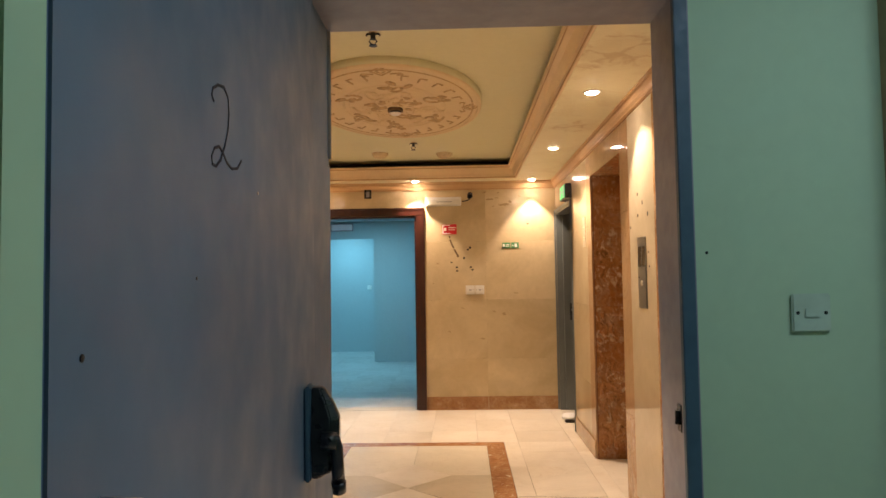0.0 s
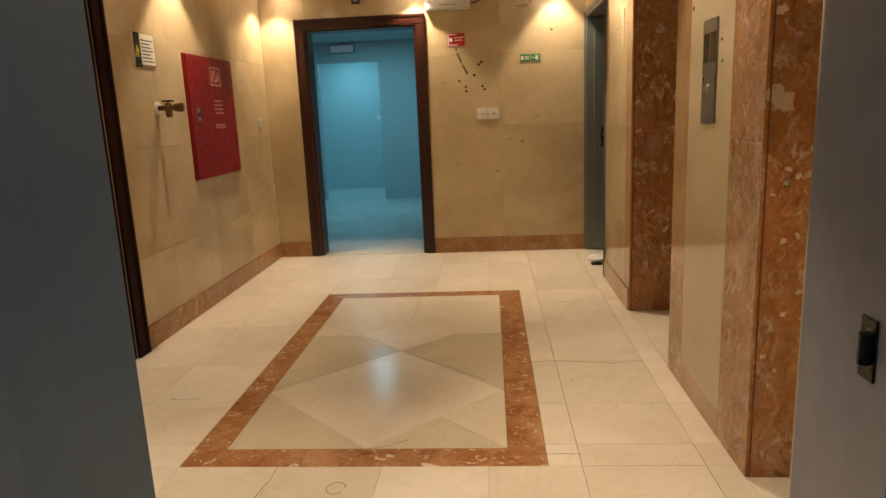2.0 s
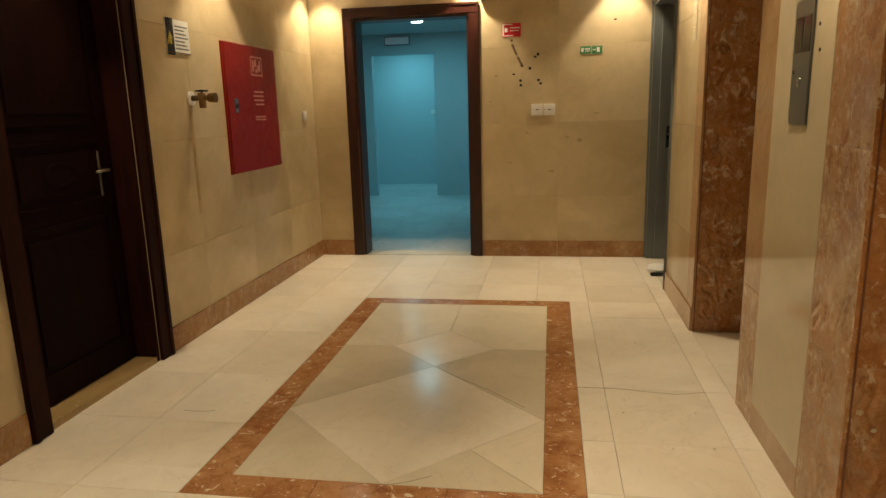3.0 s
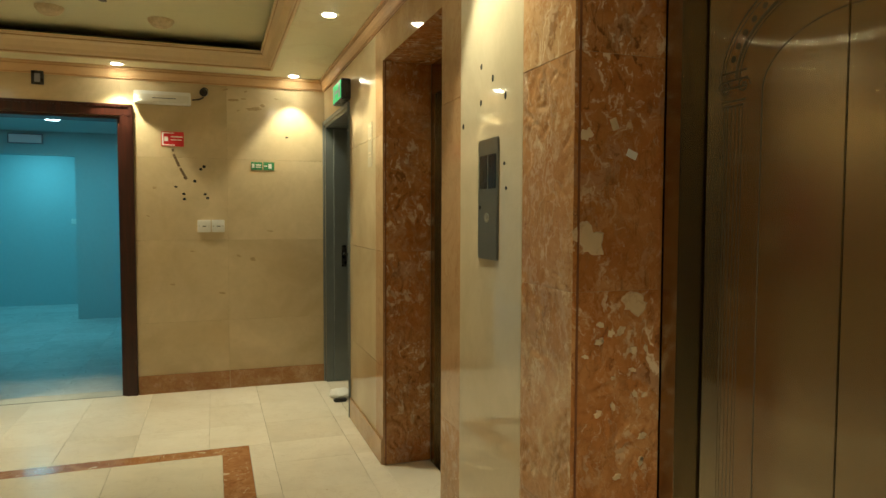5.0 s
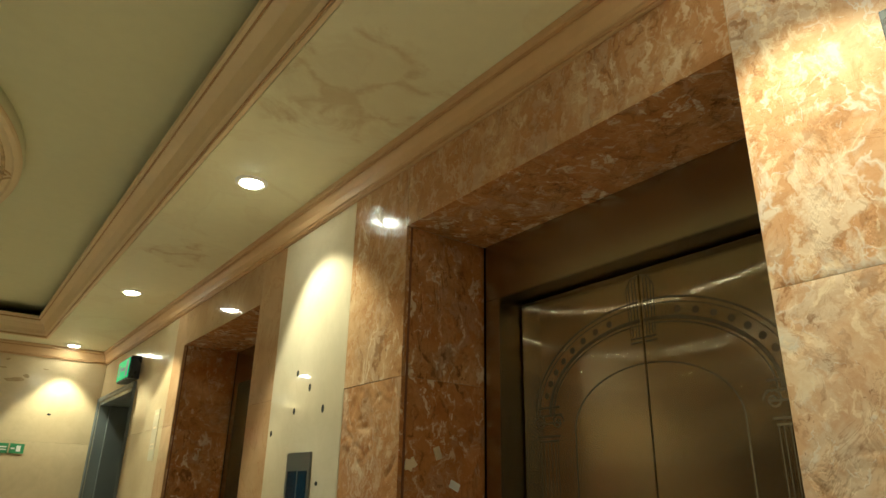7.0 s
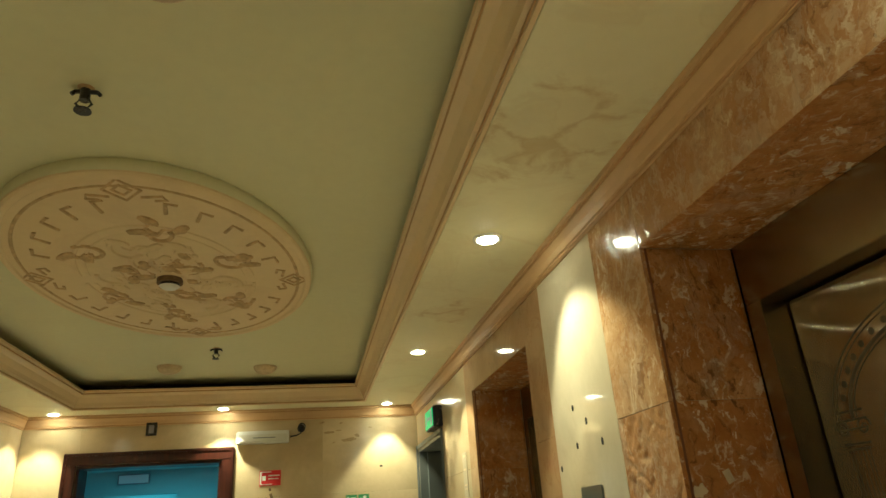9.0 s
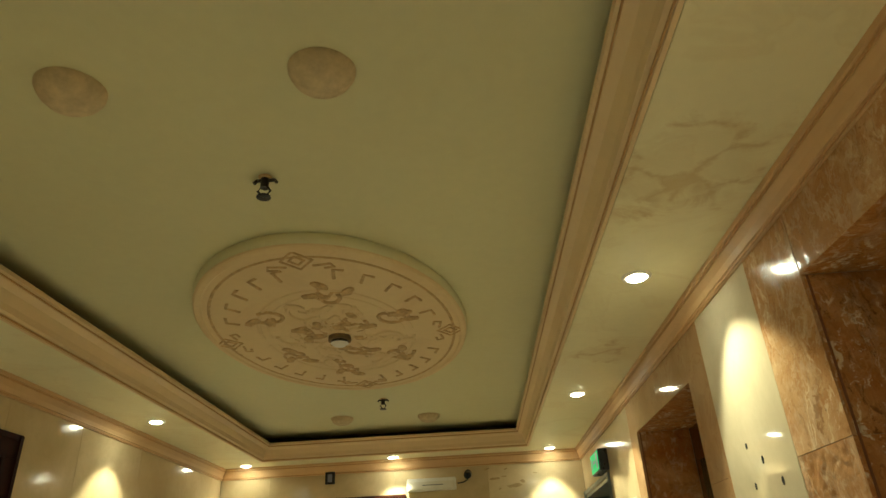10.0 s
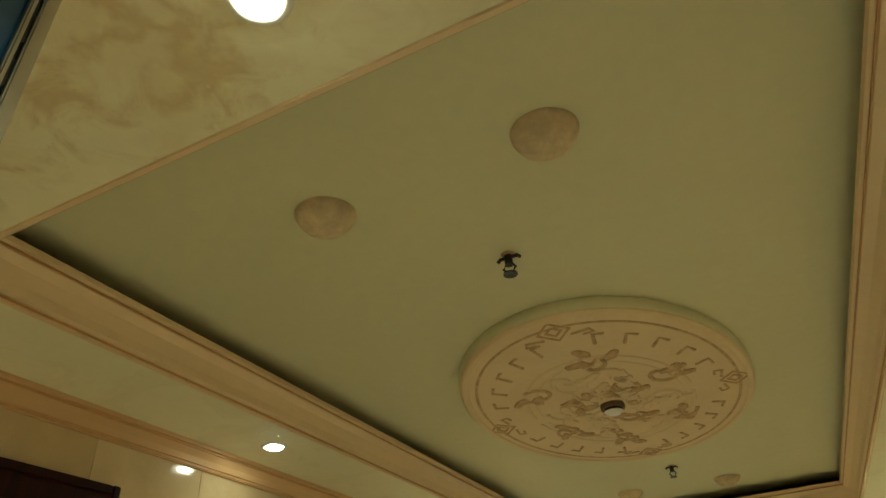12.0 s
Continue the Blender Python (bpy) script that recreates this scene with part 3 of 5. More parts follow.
# left wall
clad(wl, 0, XL, 1, [(a, b, z0, z1, M_CREAM) for a, b in ((YN, 3.60), (4.45, LD[0]), (LD[1], 6.42), (6.42, 7.12), (7.12, 7.85), (7.85, YF)) for z0, z1 in zrows]
     + [(a, b, LD[2], 2.53, M_CREAM) for a, b in (LD[:2], (3.60, 4.45))])
# far wall
clad(wf, 1, YF, -1, [(a, b, z0, z1, M_CREAM) for a, b in ((XL, FD[0]), (FD[1], 2.47), (2.47, XR)) for z0, z1 in zrows] + [(FD[0], FD[1], FD[2], 2.53, M_CREAM)])
# right wall
for z0, z1, broken in ((0, 0.62, 0.5), (0.62, 1.23, 0.5), (1.23, 1.84, 0.5), (1.84, 2.53, 0.35)):
    rough_slab(wr, 0, XR, -1, YN, R2[0], z0, z1, M_PALEBRECCIA, 0.0020, broken)
for z0, z1, broken in ((0, 0.575, 0.4), (0.575, 1.21, 0.5), (1.21, 1.84, 0.5)):
    rough_slab(wr, 0, XR, -1, R2[1], 4.80, z0, z1, M_BRECCIA, 0.0042, broken)
for y0, y1 in ((R2[0], 3.83), (3.83, R2[1])):
    rough_slab(wr, 0, XR, -1, y0, y1, RTOP, 2.53, M_BRECCIA, 0.0018, 0.25)
clad(wr, 0, XR, -1, [(4.80, 5.33, 0, 0.11, M_PEACH), (R2[1], 4.80, 1.84, 2.53, M_BRECCIA)]
     + [(4.80, 5.33, z0, z1, M_PALE) for z0, z1 in ((0.11, 2.53),)]
     + [(5.33, R1[0], z0, z1, M_BRECCIA if z1 < 0.6 else M_PEACH) for z0, z1 in ((0, 0.575), (0.575, 1.86), (1.86, 2.53))]
     + [(R1[0], 6.05, RTOP, 2.53, M_PEACH), (6.05, R1[1], RTOP, 2.53, M_PEACH)]
     + [(R1[1], 6.72, z0, z1, M_PEACH) for z0, z1 in zrows] + [(6.72, GD[0], z0, z1, M_CREAM) for z0, z1 in zrows]
     + [(GD[0], GD[1], GD[2], 2.53, M_CREAM), (GD[1], YF, 0, 2.53, M_CREAM)])
# recess reveals and heads
for r0, r1 in (R1, R2):
    clad(wr, 1, r0, 1, [(XR + 0.001, RBACK, z0, z1, M_ROSSO) for z0, z1 in ((0, 0.60), (0.60, 1.21), (1.21, 1.84), (1.84, RTOP))])
    for z0, z1, broken in ((0, 0.60, 0.75), (0.60, 1.21, 0.80), (1.21, 1.84, 0.45), (1.84, RTOP, 0.40)):
        rough_slab(wr, 1, r1, -1, XR + 0.001, RBACK, z0, z1, M_ROSSO, 0.0065 if z1 < 1.3 else 0.0034, broken)
    slab("marble_slab", wr, 2, RTOP, XR + 0.001, RBACK, r0, (r0 + r1) / 2, M_ROSSO, out=-1)
    slab("marble_slab", wr, 2, RTOP, XR + 0.001, RBACK, (r0 + r1) / 2, r1, M_ROSSO, out=-1)
for yy, o in ((R2[1], -1), (R1[1], -1)):
    y0, y1 = sorted((yy, yy + o * 0.0025))
    part("sealant", abox(XR + 0.013, XR + 0.019, y0, y1, 0.0, RTOP - 0.001), M_SEAL, wr, "dark red sealant line")
for xx, zz, a in ((3.426, 1.577, 0.4), (3.37, 1.655, 1.2)):
    bm = box(bmesh.new(), xx - 0.016, xx + 0.016, R2[1] - 0.0022, R2[1] - 0.0002, zz - 0.010, zz + 0.010)
    bmesh.ops.rotate(bm, cent=(xx, R2[1], zz), matrix=Matrix.Rotation(a, 3, "Y"), verts=bm.verts)
    part("tape_scrap", bm, M_WHITE if a < 1 else M_TAN, wr, "scrap of pale tape")
# pale stone clasts standing a little proud in the pitted reveal
rng_clast = random.Random(12)


def clast(x, z, w, h):
    bm = bmesh.new()
    n, k0 = 18, rng_clast.uniform(0, 6)
    rim = [(1 + 0.24 * math.sin(2 * a + k0) + 0.16 * math.sin(5 * a + 2 * k0) + rng_clast.uniform(-0.14, 0.14), a) for a in [2 * math.pi * k / n for k in range(n)]]
    low = [bm.verts.new((x + w * q * math.cos(a), R2[1] + 0.001, z + h * q * math.sin(a))) for q, a in rim]
    top = [bm.verts.new((x + w * q * 0.86 * math.cos(a), R2[1] - 0.0022, z + h * q * 0.86 * math.sin(a))) for q, a in rim]
    for k in range(n):
        bm.faces.new((low[k], low[(k + 1) % n], top[(k + 1) % n], top[k]))
    bm.faces.new(top)
    part("stone_clast", bm, M_CLAST, wr)


clast(3.300, 1.350, 0.042, 0.046)
clast(3.445, 1.174, 0.046, 0.028)
clast(3.287, 1.625, 0.016, 0.020)
for k in range(26):
    clast(rng_clast.uniform(3.262, 3.49), rng_clast.uniform(0.30, 1.13), rng_clast.uniform(0.004, 0.015), rng_clast.uniform(0.004, 0.013))
# near wall, lobby side
clad(wn, 1, YN, 1, [(a, b, z0, z1, M_CREAM) for a, b in ((XL, 0.95), (0.95, SD[0] - 0.09), (SD[1] + 0.09, XR)) for z0, z1 in zrows] + [(SD[0] - 0.09, SD[1] + 0.09, SD[2] + 0.09, 2.53, M_CREAM)])

# ceiling: soffit ring, dropped lip, raised tray
T = (0.640, 2.81, 3.58, 8.32)   # tray opening at the soffit
bm = bmesh.new()
sweep(bm, [(0.0, SOFFIT), (0.0, SOFFIT + 0.02), (0.0, 2.60), (-0.02, 2.60), (-0.02, SOFFIT + 0.02), (-0.60, SOFFIT + 0.02), (-0.60, SOFFIT)], [(T[0], T[2]), (T[1], T[2]), (T[1], T[3]), (T[0], T[3])])
structure("ceiling_soffit", bm, M_SOFFIT, "water-stained cream painted soffit round the ceiling tray", "ceiling")
structure("ceiling_tray", abox(0.2, 3.3, 3.0, 8.75, 2.73, 2.80), M_CEIL, "olive cream painted raised ceiling tray", "ceiling")
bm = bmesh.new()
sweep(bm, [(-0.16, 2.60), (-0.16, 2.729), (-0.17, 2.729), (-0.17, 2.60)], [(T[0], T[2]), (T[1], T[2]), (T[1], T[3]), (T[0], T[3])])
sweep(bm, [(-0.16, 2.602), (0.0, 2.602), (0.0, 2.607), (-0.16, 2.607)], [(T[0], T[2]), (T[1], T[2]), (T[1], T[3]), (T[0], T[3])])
structure("cove", bm, M_COVE, "cove behind the tray lip, its unlit depth coloured near-black", "ceiling")
LIP = [(0.0, 2.535), (0.004, 2.527), (0.016, 2.527), (0.018, 2.545), (0.030, 2.551), (0.036, 2.575), (0.055, 2.612), (0.082, 2.628), (0.084, 2.640),
       (0.096, 2.642), (0.098, 2.658), (0.060, 2.658), (0.0, 2.609)]
bm = bmesh.new()
sweep(bm, LIP, [(T[0], T[2]), (T[1], T[2]), (T[1], T[3]), (T[0], T[3])])
lip = structure("trim_tray", bm, M_LIP, "peach painted stepped moulding round the ceiling tray", "moulding")
for o, z in ((0.0175, 2.536), (0.083, 2.634)):
    bm = bmesh.new()
    sweep(bm, [(o, z - 0.003), (o + 0.004, z - 0.003), (o + 0.004, z + 0.003), (o, z + 0.003)], [(T[0], T[2]), (T[1], T[2]), (T[1], T[3]), (T[0], T[3])])
    part("painted_line", bm, M_TRIMLINE, lip, "darker orange line")
CORN = [(0.0, 2.440), (0.008, 2.440), (0.010, 2.452), (0.016, 2.456), (0.021, 2.478), (0.032, 2.500), (0.034, 2.512), (0.043, 2.514), (0.045, 2.529), (0.0, 2.529)]
bm = bmesh.new()
sweep(bm, CORN, [(XL, YN), (XR, YN), (XR, YF), (XL, YF)])
cor = structure("trim_cornice", bm, M_TRIM, "peach painted cornice between marble walls and soffit", "moulding")
for o, z in ((0.0095, 2.447), (0.0335, 2.507)):
    bm = bmesh.new()
    sweep(bm, [(o, z - 0.004), (o + 0.004, z - 0.004), (o + 0.004, z + 0.004), (o, z + 0.004)], [(XL, YN), (XR, YN), (XR, YF), (XL, YF)])
    part("painted_line", bm, M_TRIMLINE, cor, "darker orange line")

# stair lobby
structure("wall_stair_right", abox(4.2, 4.4, -1.6, 2.9, -0.05, 3.0), M_GREEN, "mint green painted stair wall", "wall")
structure("wall_stair_back", abox(-0.4, 4.4, -1.8, -1.6, -0.05, 3.0), M_GREEN, "mint green painted stair wall", "wall")
structure("wall_stair_left", abox(1.20, 1.40, -1.6, 1.64, -0.05, 3.0), M_GREEN, "mint green painted stair wall", "wall")
structure("wall_stair_pier", abox(1.40, 1.938, 1.594, 1.634, -0.05, 3.0), M_GREEN, "mint green painted pier beside the steel door", "wall")
# added near-black strip for the dark edge left of the pier
structure("trim_pier", abox(1.40, 1.914, 1.588, 1.5935, 0.0, 2.70, bevel=0.002), M_DARKFRAME, "near-black strip along the left of the stair pier", "trim")
structure("wall_door_backing", abox(1.40, 1.66, 1.634, 2.872, -0.05, 3.0), M_GREEN, "mint green painted wall behind the steel door", "wall")
structure("ceiling_stair", abox(-0.4, 4.4, -1.8, 2.9, 2.70, 2.80), M_CEIL, "painted stair lobby ceiling", "ceiling")

# corridor beyond the far doorway
CY, CB = 12.95, 14.65
cw = wall_core("wall_corridor", 1, CY, CY + 0.12, [-2.6, -0.36, 0.62, 4.4], [-0.05, 2.19, 2.6], [(-0.36, 0.62, -0.05, 2.20)], M_TEALWALL, "pale blue painted corridor wall with an alcove")
structure("wall_alcove_back", abox(-1.7, 0.8, CB, CB + 0.1, -0.05, 2.6), M_TEALWALL, "pale blue painted alcove wall", "wall")
structure("wall_alcove_left", abox(-1.70, -1.58, CY + 0.12, CB, -0.05, 2.6), M_TEALWALL, "pale blue painted alcove wall", "wall")
structure("wall_alcove_right", abox(0.62, 0.74, CY + 0.12, CB, -0.05, 2.6), M_TEALWALL, "pale blue painted alcove wall", "wall")
structure("wall_corridor_left", abox(-2.7, -2.6, 8.7, 13.1, -0.05, 2.6), M_TEALWALL, "pale blue painted corridor wall", "wall")
structure("wall_corridor_right", abox(3.0, 3.1, 8.78, 13.1, -0.05, 2.6), M_TEALWALL, "pale blue painted corridor wall", "wall")
structure("wall_corridor_near", abox(-2.6, 0.55, 8.778, 8.80, -0.05, 2.6), M_TEALWALL, "pale blue painted corridor wall", "wall")
structure("wall_corridor_near", abox(1.80, 3.0, 8.778, 8.80, -0.05, 2.6), M_TEALWALL, "pale blue painted corridor wall", "wall")
structure("ceiling_corridor", abox(-2.7, 3.1, 8.77, 14.8, 2.5, 2.6), M_TEALWALL, "pale painted corridor ceiling", "ceiling")

# stair behind the grey leaf, its darkness put into near-black surfaces
structure("wall_service_stair", abox(4.5, 4.6, 7.1, 8.9, -0.05, 3.0), M_DARK, "wall behind the open grey door, darkness in its colour", "wall")
structure("wall_service_side", abox(3.54, 4.5, 7.1, 7.2, -0.05, 3.0), M_DARK, "wall behind the open grey door, darkness in its colour", "wall")
structure("ceiling_service", abox(3.54, 4.5, 7.2, 8.58, 2.75, 2.85), M_DARK, "ceiling behind the open grey door, darkness in its colour", "ceiling")

# baseboards
BH = 0.145
bm = bmesh.new()
for x0, x1 in ((XL, FD[0] - 0.093), (FD[1] + 0.093, 2.47), (2.474, XR)):
    box(bm, x0, x1, YF - 0.012, YF - 0.0005, 0.0, BH, 0.002)
structure("baseboard_far", bm, M_BASE, "reddish brown marble skirting", "baseboard")
bm = bmesh.new()
for y0, y1 in ((YN, 3.60 - 0.115), (4.45 + 0.115, LD[0] - 0.115), (LD[1] + 0.115, 6.42), (6.424, 7.30), (7.304, YF - 0.012)):
    box(bm, XL + 0.0005, XL + 0.012, y0, y1, 0.0, BH, 0.002)
structure("baseboard_left", bm, M_BASE, "reddish brown marble skirting", "baseboard")
bm = bmesh.new()
for y0, y1 in ((6.553, GD[0] - 0.03),):
    box(bm, XR - 0.010, XR - 0.0005, y0, y1, 0.0, BH, 0.002)
structure("baseboard_right", bm, M_PEACH, "peach marble skirting", "baseboard")



# ---- door frames ----
def architrave(name, axis, face, u0, u1, top, w, proud, material, label, back):
    """A door frame of two jambs and a head, moulded, on a wall that looks along the axis; proud: signed way out of the wall; back: depth of the lining."""
    out = 1 if proud > 0 else -1
    loc = ((u0 + u1) / 2, face, 0) if axis == 1 else (face, (u0 + u1) / 2, 0)
    t = new(name)
    t.location = loc
    tagged(t, label, "door frame", "", "structure")

    def bars(pieces, nm):
        bm = bmesh.new()
        for a0, a1, d0, d1, z0, z1, bv in pieces:
            if axis == 1:
                box(bm, a0, a1, min(d0, d1), max(d0, d1), z0, z1, bv)
            else:
                box(bm, min(d0, d1), max(d0, d1), a0, a1, z0, z1, bv)
        return part(nm, bm, material, t)

    f1, f2 = face + proud, face + proud * 1.35
    for a0, a1, b0, b1 in ((u0 - w, u0, u0 - w, u0 - w * 0.72), (u1, u1 + w, u1 + w * 0.72, u1 + w)):
        bars([(a0, a1, face + out * 0.0005, f1, 0.0, top, 0.003), (b0, b1, f1 - out * 0.001, f2, 0.0, top + w, 0.004)], "jamb")
    bars([(u0 - w, u1 + w, face + out * 0.0005, f1, top + 0.0005, top + w, 0.003), (u0 - w * 0.7, u1 + w * 0.7, f1 - out * 0.001, f2, top + w * 0.72, top + w - 0.001, 0.004)], "head")
    e = 0.022
    bars([(u0 - 0.0005, u0 + e, face - out * 0.001, back, 0.0, top - e - 0.0005, 0.002)], "lining")
    bars([(u1 - e, u1 + 0.0005, face - out * 0.001, back, 0.0, top - e - 0.0005, 0.002)], "lining")
    bars([(u0, u1, face - out * 0.001, back, top - e, top, 0.002)], "lining")
    return t


architrave("door_frame_1", 1, YF, FD[0], FD[1], FD[2], 0.090, -0.022, M_WOOD, "dark red mahogany door frame round an open doorway", YF + 0.205)
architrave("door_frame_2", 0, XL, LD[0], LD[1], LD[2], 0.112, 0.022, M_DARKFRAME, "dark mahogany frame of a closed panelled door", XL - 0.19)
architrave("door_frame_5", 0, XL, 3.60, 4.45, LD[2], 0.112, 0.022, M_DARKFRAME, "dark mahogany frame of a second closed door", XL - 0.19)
architrave("door_frame_3", 0, XR, GD[0], GD[1], GD[2], 0.028, -0.012, M_GREYLEAF, "grey steel frame of an open service door", RBACK)

# steel frame of the stair doorway
sf = new("door_frame_4")
sf.location = (2.288, 3.02, 0)
tagged(sf, "grey painted steel frame with blue edges, stair doorway", "door frame", "", "structure")
for x0, x1, e0, e1, m0 in ((SD[0] - 0.0005, SD[0] + 0.004, SD[0] - 0.05, SD[0] + 0.003, 0), (SD[1] - 0.004, SD[1] + 0.0005, SD[1] - 0.022, SD[1] + 0.012, 1)):
    part("lining", abox(x0, x1, 2.874 if m0 == 0 else 2.872, YN - 0.002, 0, SD[2]), M_GREYDOOR if m0 == 0 else M_STAIRFRAME, sf)
    part("edge", abox(e0, e1, 2.850, 2.8715, 0, SD[2] + 0.012, bevel=0.002), M_BLUE if m0 else M_GREYDOOR, sf, "dark blue painted edge" if m0 else "")
    if m0:
        part("caulk", abox(e1, e1 + 0.008, 2.864, 2.8715, 0, SD[2] + 0.012, bevel=0.002), M_STAIRFRAME, sf, "grey caulk line")
    a0, a1 = (SD[0] - 0.088, SD[0]) if m0 == 0 else (SD[1], SD[1] + 0.088)
    part("architrave", abox(a0, a1, YN - 0.001, YN + 0.014, 0, SD[2] + 0.088, bevel=0.003), M_CHROME, sf, "bare aluminium architrave")
    if not m0:
        part("lining_return", abox(SD[0] + 0.0005, SD[0] + 0.004, YN - 0.0018, YN + 0.0145, 0, 1.78), M_GREYDOOR, sf)
        for c0 in (YN - 0.013, YN - 0.004):
            part("edge_strip", abox(SD[0] + 0.0045, SD[0] + 0.012, c0, c0 + 0.005, 1.80, SD[2] - 0.005, bevel=0.0015), M_CHROME, sf, "bare aluminium edge strip")
        part("edge_groove", abox(SD[0] + 0.0045, SD[0] + 0.008, YN - 0.0079, YN - 0.0041, 1.80, SD[2] - 0.005), M_BLACK, sf, "dark groove between the strips")
part("lining", abox(SD[0], SD[1], 2.872, YN - 0.002, SD[2] - 0.004, SD[2] + 0.0005), M_STAIRFRAME, sf)
part("edge", abox(SD[0] + 0.005, SD[1] - 0.023, 2.864, 2.8715, SD[2] + 0.0005, SD[2] + 0.030, bevel=0.002), M_STAIRFRAME, sf)
part("architrave", abox(SD[0], SD[1], YN - 0.001, YN + 0.014, SD[2], SD[2] + 0.088, bevel=0.003), M_CHROME, sf, "bare aluminium architrave")
part("strike_plate", abox(SD[1] - 0.0066, SD[1] - 0.0038, 2.936, 2.966, 1.045, 1.115, bevel=0.0008), M_BLACK, sf, "black strike plate")
part("latch_lip", acyl((SD[1] - 0.012, 2.945, 1.065), (SD[1] - 0.012, 2.945, 1.10), 0.007, seg=10), M_BLACK, sf)

# ---- steel door with the lever handle ----
LEAF_A, LEAF_B = Vector((1.836, 2.868, 0)), Vector((1.938, 1.638, 0))
d_leaf = (LEAF_B - LEAF_A)
LEAF_W = d_leaf.length
LEAF_YAW = math.degrees(math.atan2(d_leaf.y, d_leaf.x)) + 90


def leafpart(name, bm, material, parent, label="", smooth=False):
    me = bpy.data.meshes.new(name)
    bmesh.ops.recalc_face_normals(bm, faces=bm.faces)
    for f in bm.faces:
        f.smooth = smooth
    bm.to_mesh(me)
    bm.free()
    me.materials.append(material)
    ob = new(name, me)
    ob.parent = parent
    if label:
        ob["label"] = label
    return ob


# local frame of a leaf: y runs back from the lock edge along -y, x out of the face
steel_door = thing("steel_fire_door", LEAF_A, "blue grey painted steel door with a lever handle", "door")
steel_door.rotation_euler = (0, 0, radians(LEAF_YAW))
leafpart("leaf", abox(-0.045, 0, -LEAF_W, -0.003, 0.008, 2.45, bevel=0.003), M_GREYDOOR, steel_door)
HY, HZ = -0.160, 1.110
hplate = leafpart("handle_plate", abox(0.0005, 0.016, HY - 0.030, HY + 0.030, HZ - 0.108, HZ + 0.102, bevel=0.004), M_BLUE, steel_door, "blue painted back plate")
bm = bmesh.new()
rows = [(-0.103, 0.018, 0.020), (-0.090, 0.026, 0.044), (-0.03, 0.029, 0.062), (0.03, 0.028, 0.062), (0.068, 0.022, 0.046), (0.098, 0.016, 0.026)]
ring = []
for dz, hw, dx in rows:
    ring.append([bm.verts.new((x, HY + y, HZ + dz)) for x, y in ((0.015, -hw), (0.015 + dx * 0.7, -hw), (0.015 + dx, -hw * 0.55), (0.015 + dx, hw * 0.55), (0.015 + dx * 0.7, hw), (0.015, hw))])
for A, B in zip(ring, ring[1:]):
    for k in range(6):
        bm.faces.new((A[k], A[(k + 1) % 6], B[(k + 1) % 6], B[k]))
bm.faces.new(ring[0])
bm.faces.new(ring[-1])
bmesh.ops.bevel(bm, geom=bm.edges[:], offset=0.0025, segments=2, affect="EDGES")
leafpart("lock_case", bm, M_BLACK, steel_door, "glossy black faceted lock case")
LY, LZ = HY - 0.016, HZ + 0.036
lever = leafpart("lever", tube(bmesh.new(), [(0.045, LY - 0.020, LZ - 0.050), (0.071, LY - 0.018, LZ - 0.052), (0.072, LY - 0.013, LZ - 0.068), (0.073, LY - 0.004, LZ - 0.105), (0.075, LY + 0.006, LZ - 0.160)], 0.0145, 14), M_BLACK, steel_door, "black drooping lever", True)
leafpart("lever_knob", acyl((0.0745, LY + 0.003, LZ - 0.147), (0.0755, LY + 0.009, LZ - 0.172), 0.0170, 0.0155, seg=18), M_BLACK, lever, "", True)
leafpart("lever_boss", acyl((0.04, LY - 0.020, LZ - 0.050), (0.073, LY - 0.019, LZ - 0.052), 0.019, seg=18), M_BLACK, lever, "", True)
# a handwritten figure in marker
fig = [(0.865, 1.670), (0.874, 1.675), (0.870, 1.684), (0.848, 1.695), (0.821, 1.700), (0.802, 1.692), (0.797, 1.672), (0.802, 1.648), (0.816, 1.625), (0.836, 1.602),
       (0.856, 1.591), (0.872, 1.591), (0.874, 1.601), (0.863, 1.612), (0.843, 1.618), (0.826, 1.614), (0.808, 1.604), (0.783, 1.600), (0.754, 1.605), (0.732, 1.620)]
leafpart("marker_figure", tube(bmesh.new(), [(0.0006, -a, b) for a, b in fig], 0.0022, 6, flat=(0, 0.3)), M_MARKER, steel_door, "handwritten black marker figure 2")
for yy, zz, r in ((-0.628, 1.587, 0.003), (-1.188, 1.394, 0.003), (-0.93, 1.452, 0.002)):
    leafpart("paint_chip", acyl((-0.001, yy, zz), (0.0010, yy, zz), r, seg=8), M_CHROME if yy > -0.7 else M_BLACK, steel_door)
leafpart("door_stop", acyl((0.0, -1.158, 1.272), (0.03, -1.158, 1.272), 0.014, 0.012, seg=16), M_CHROME, steel_door, "small chrome stop", True)

# grey leaf of the service door, standing open
grey = thing("service_door", (3.315, 8.535, 0), "grey painted steel door standing open into darkness", "door")
part("leaf", abox(3.315, 4.30, 8.490, 8.535, 0.01, 2.13, bevel=0.003), M_GREYLEAF, grey)
gh = part("handle_plate", abox(3.375, 3.415, 8.480, 8.4895, 0.98, 1.16, bevel=0.003), M_BLACK, grey)
part("lever", tube(bmesh.new(), [(3.395, 8.48, 1.09), (3.395, 8.435, 1.09), (3.45, 8.43, 1.085), (3.50, 8.43, 1.08)], 0.010, 10), M_BLACK, gh, "", True)
rag = thing("floor_rag", (3.27, 8.02, 0), "crumpled pale cloth wedged at the service doorway", "cloth")
bm = bmesh.new()
bmesh.ops.create_icosphere(bm, subdivisions=3, radius=1, matrix=Matrix.Translation((3.27, 8.02, 0.032)) @ Matrix.Diagonal((0.085, 0.10, 0.034, 1)))
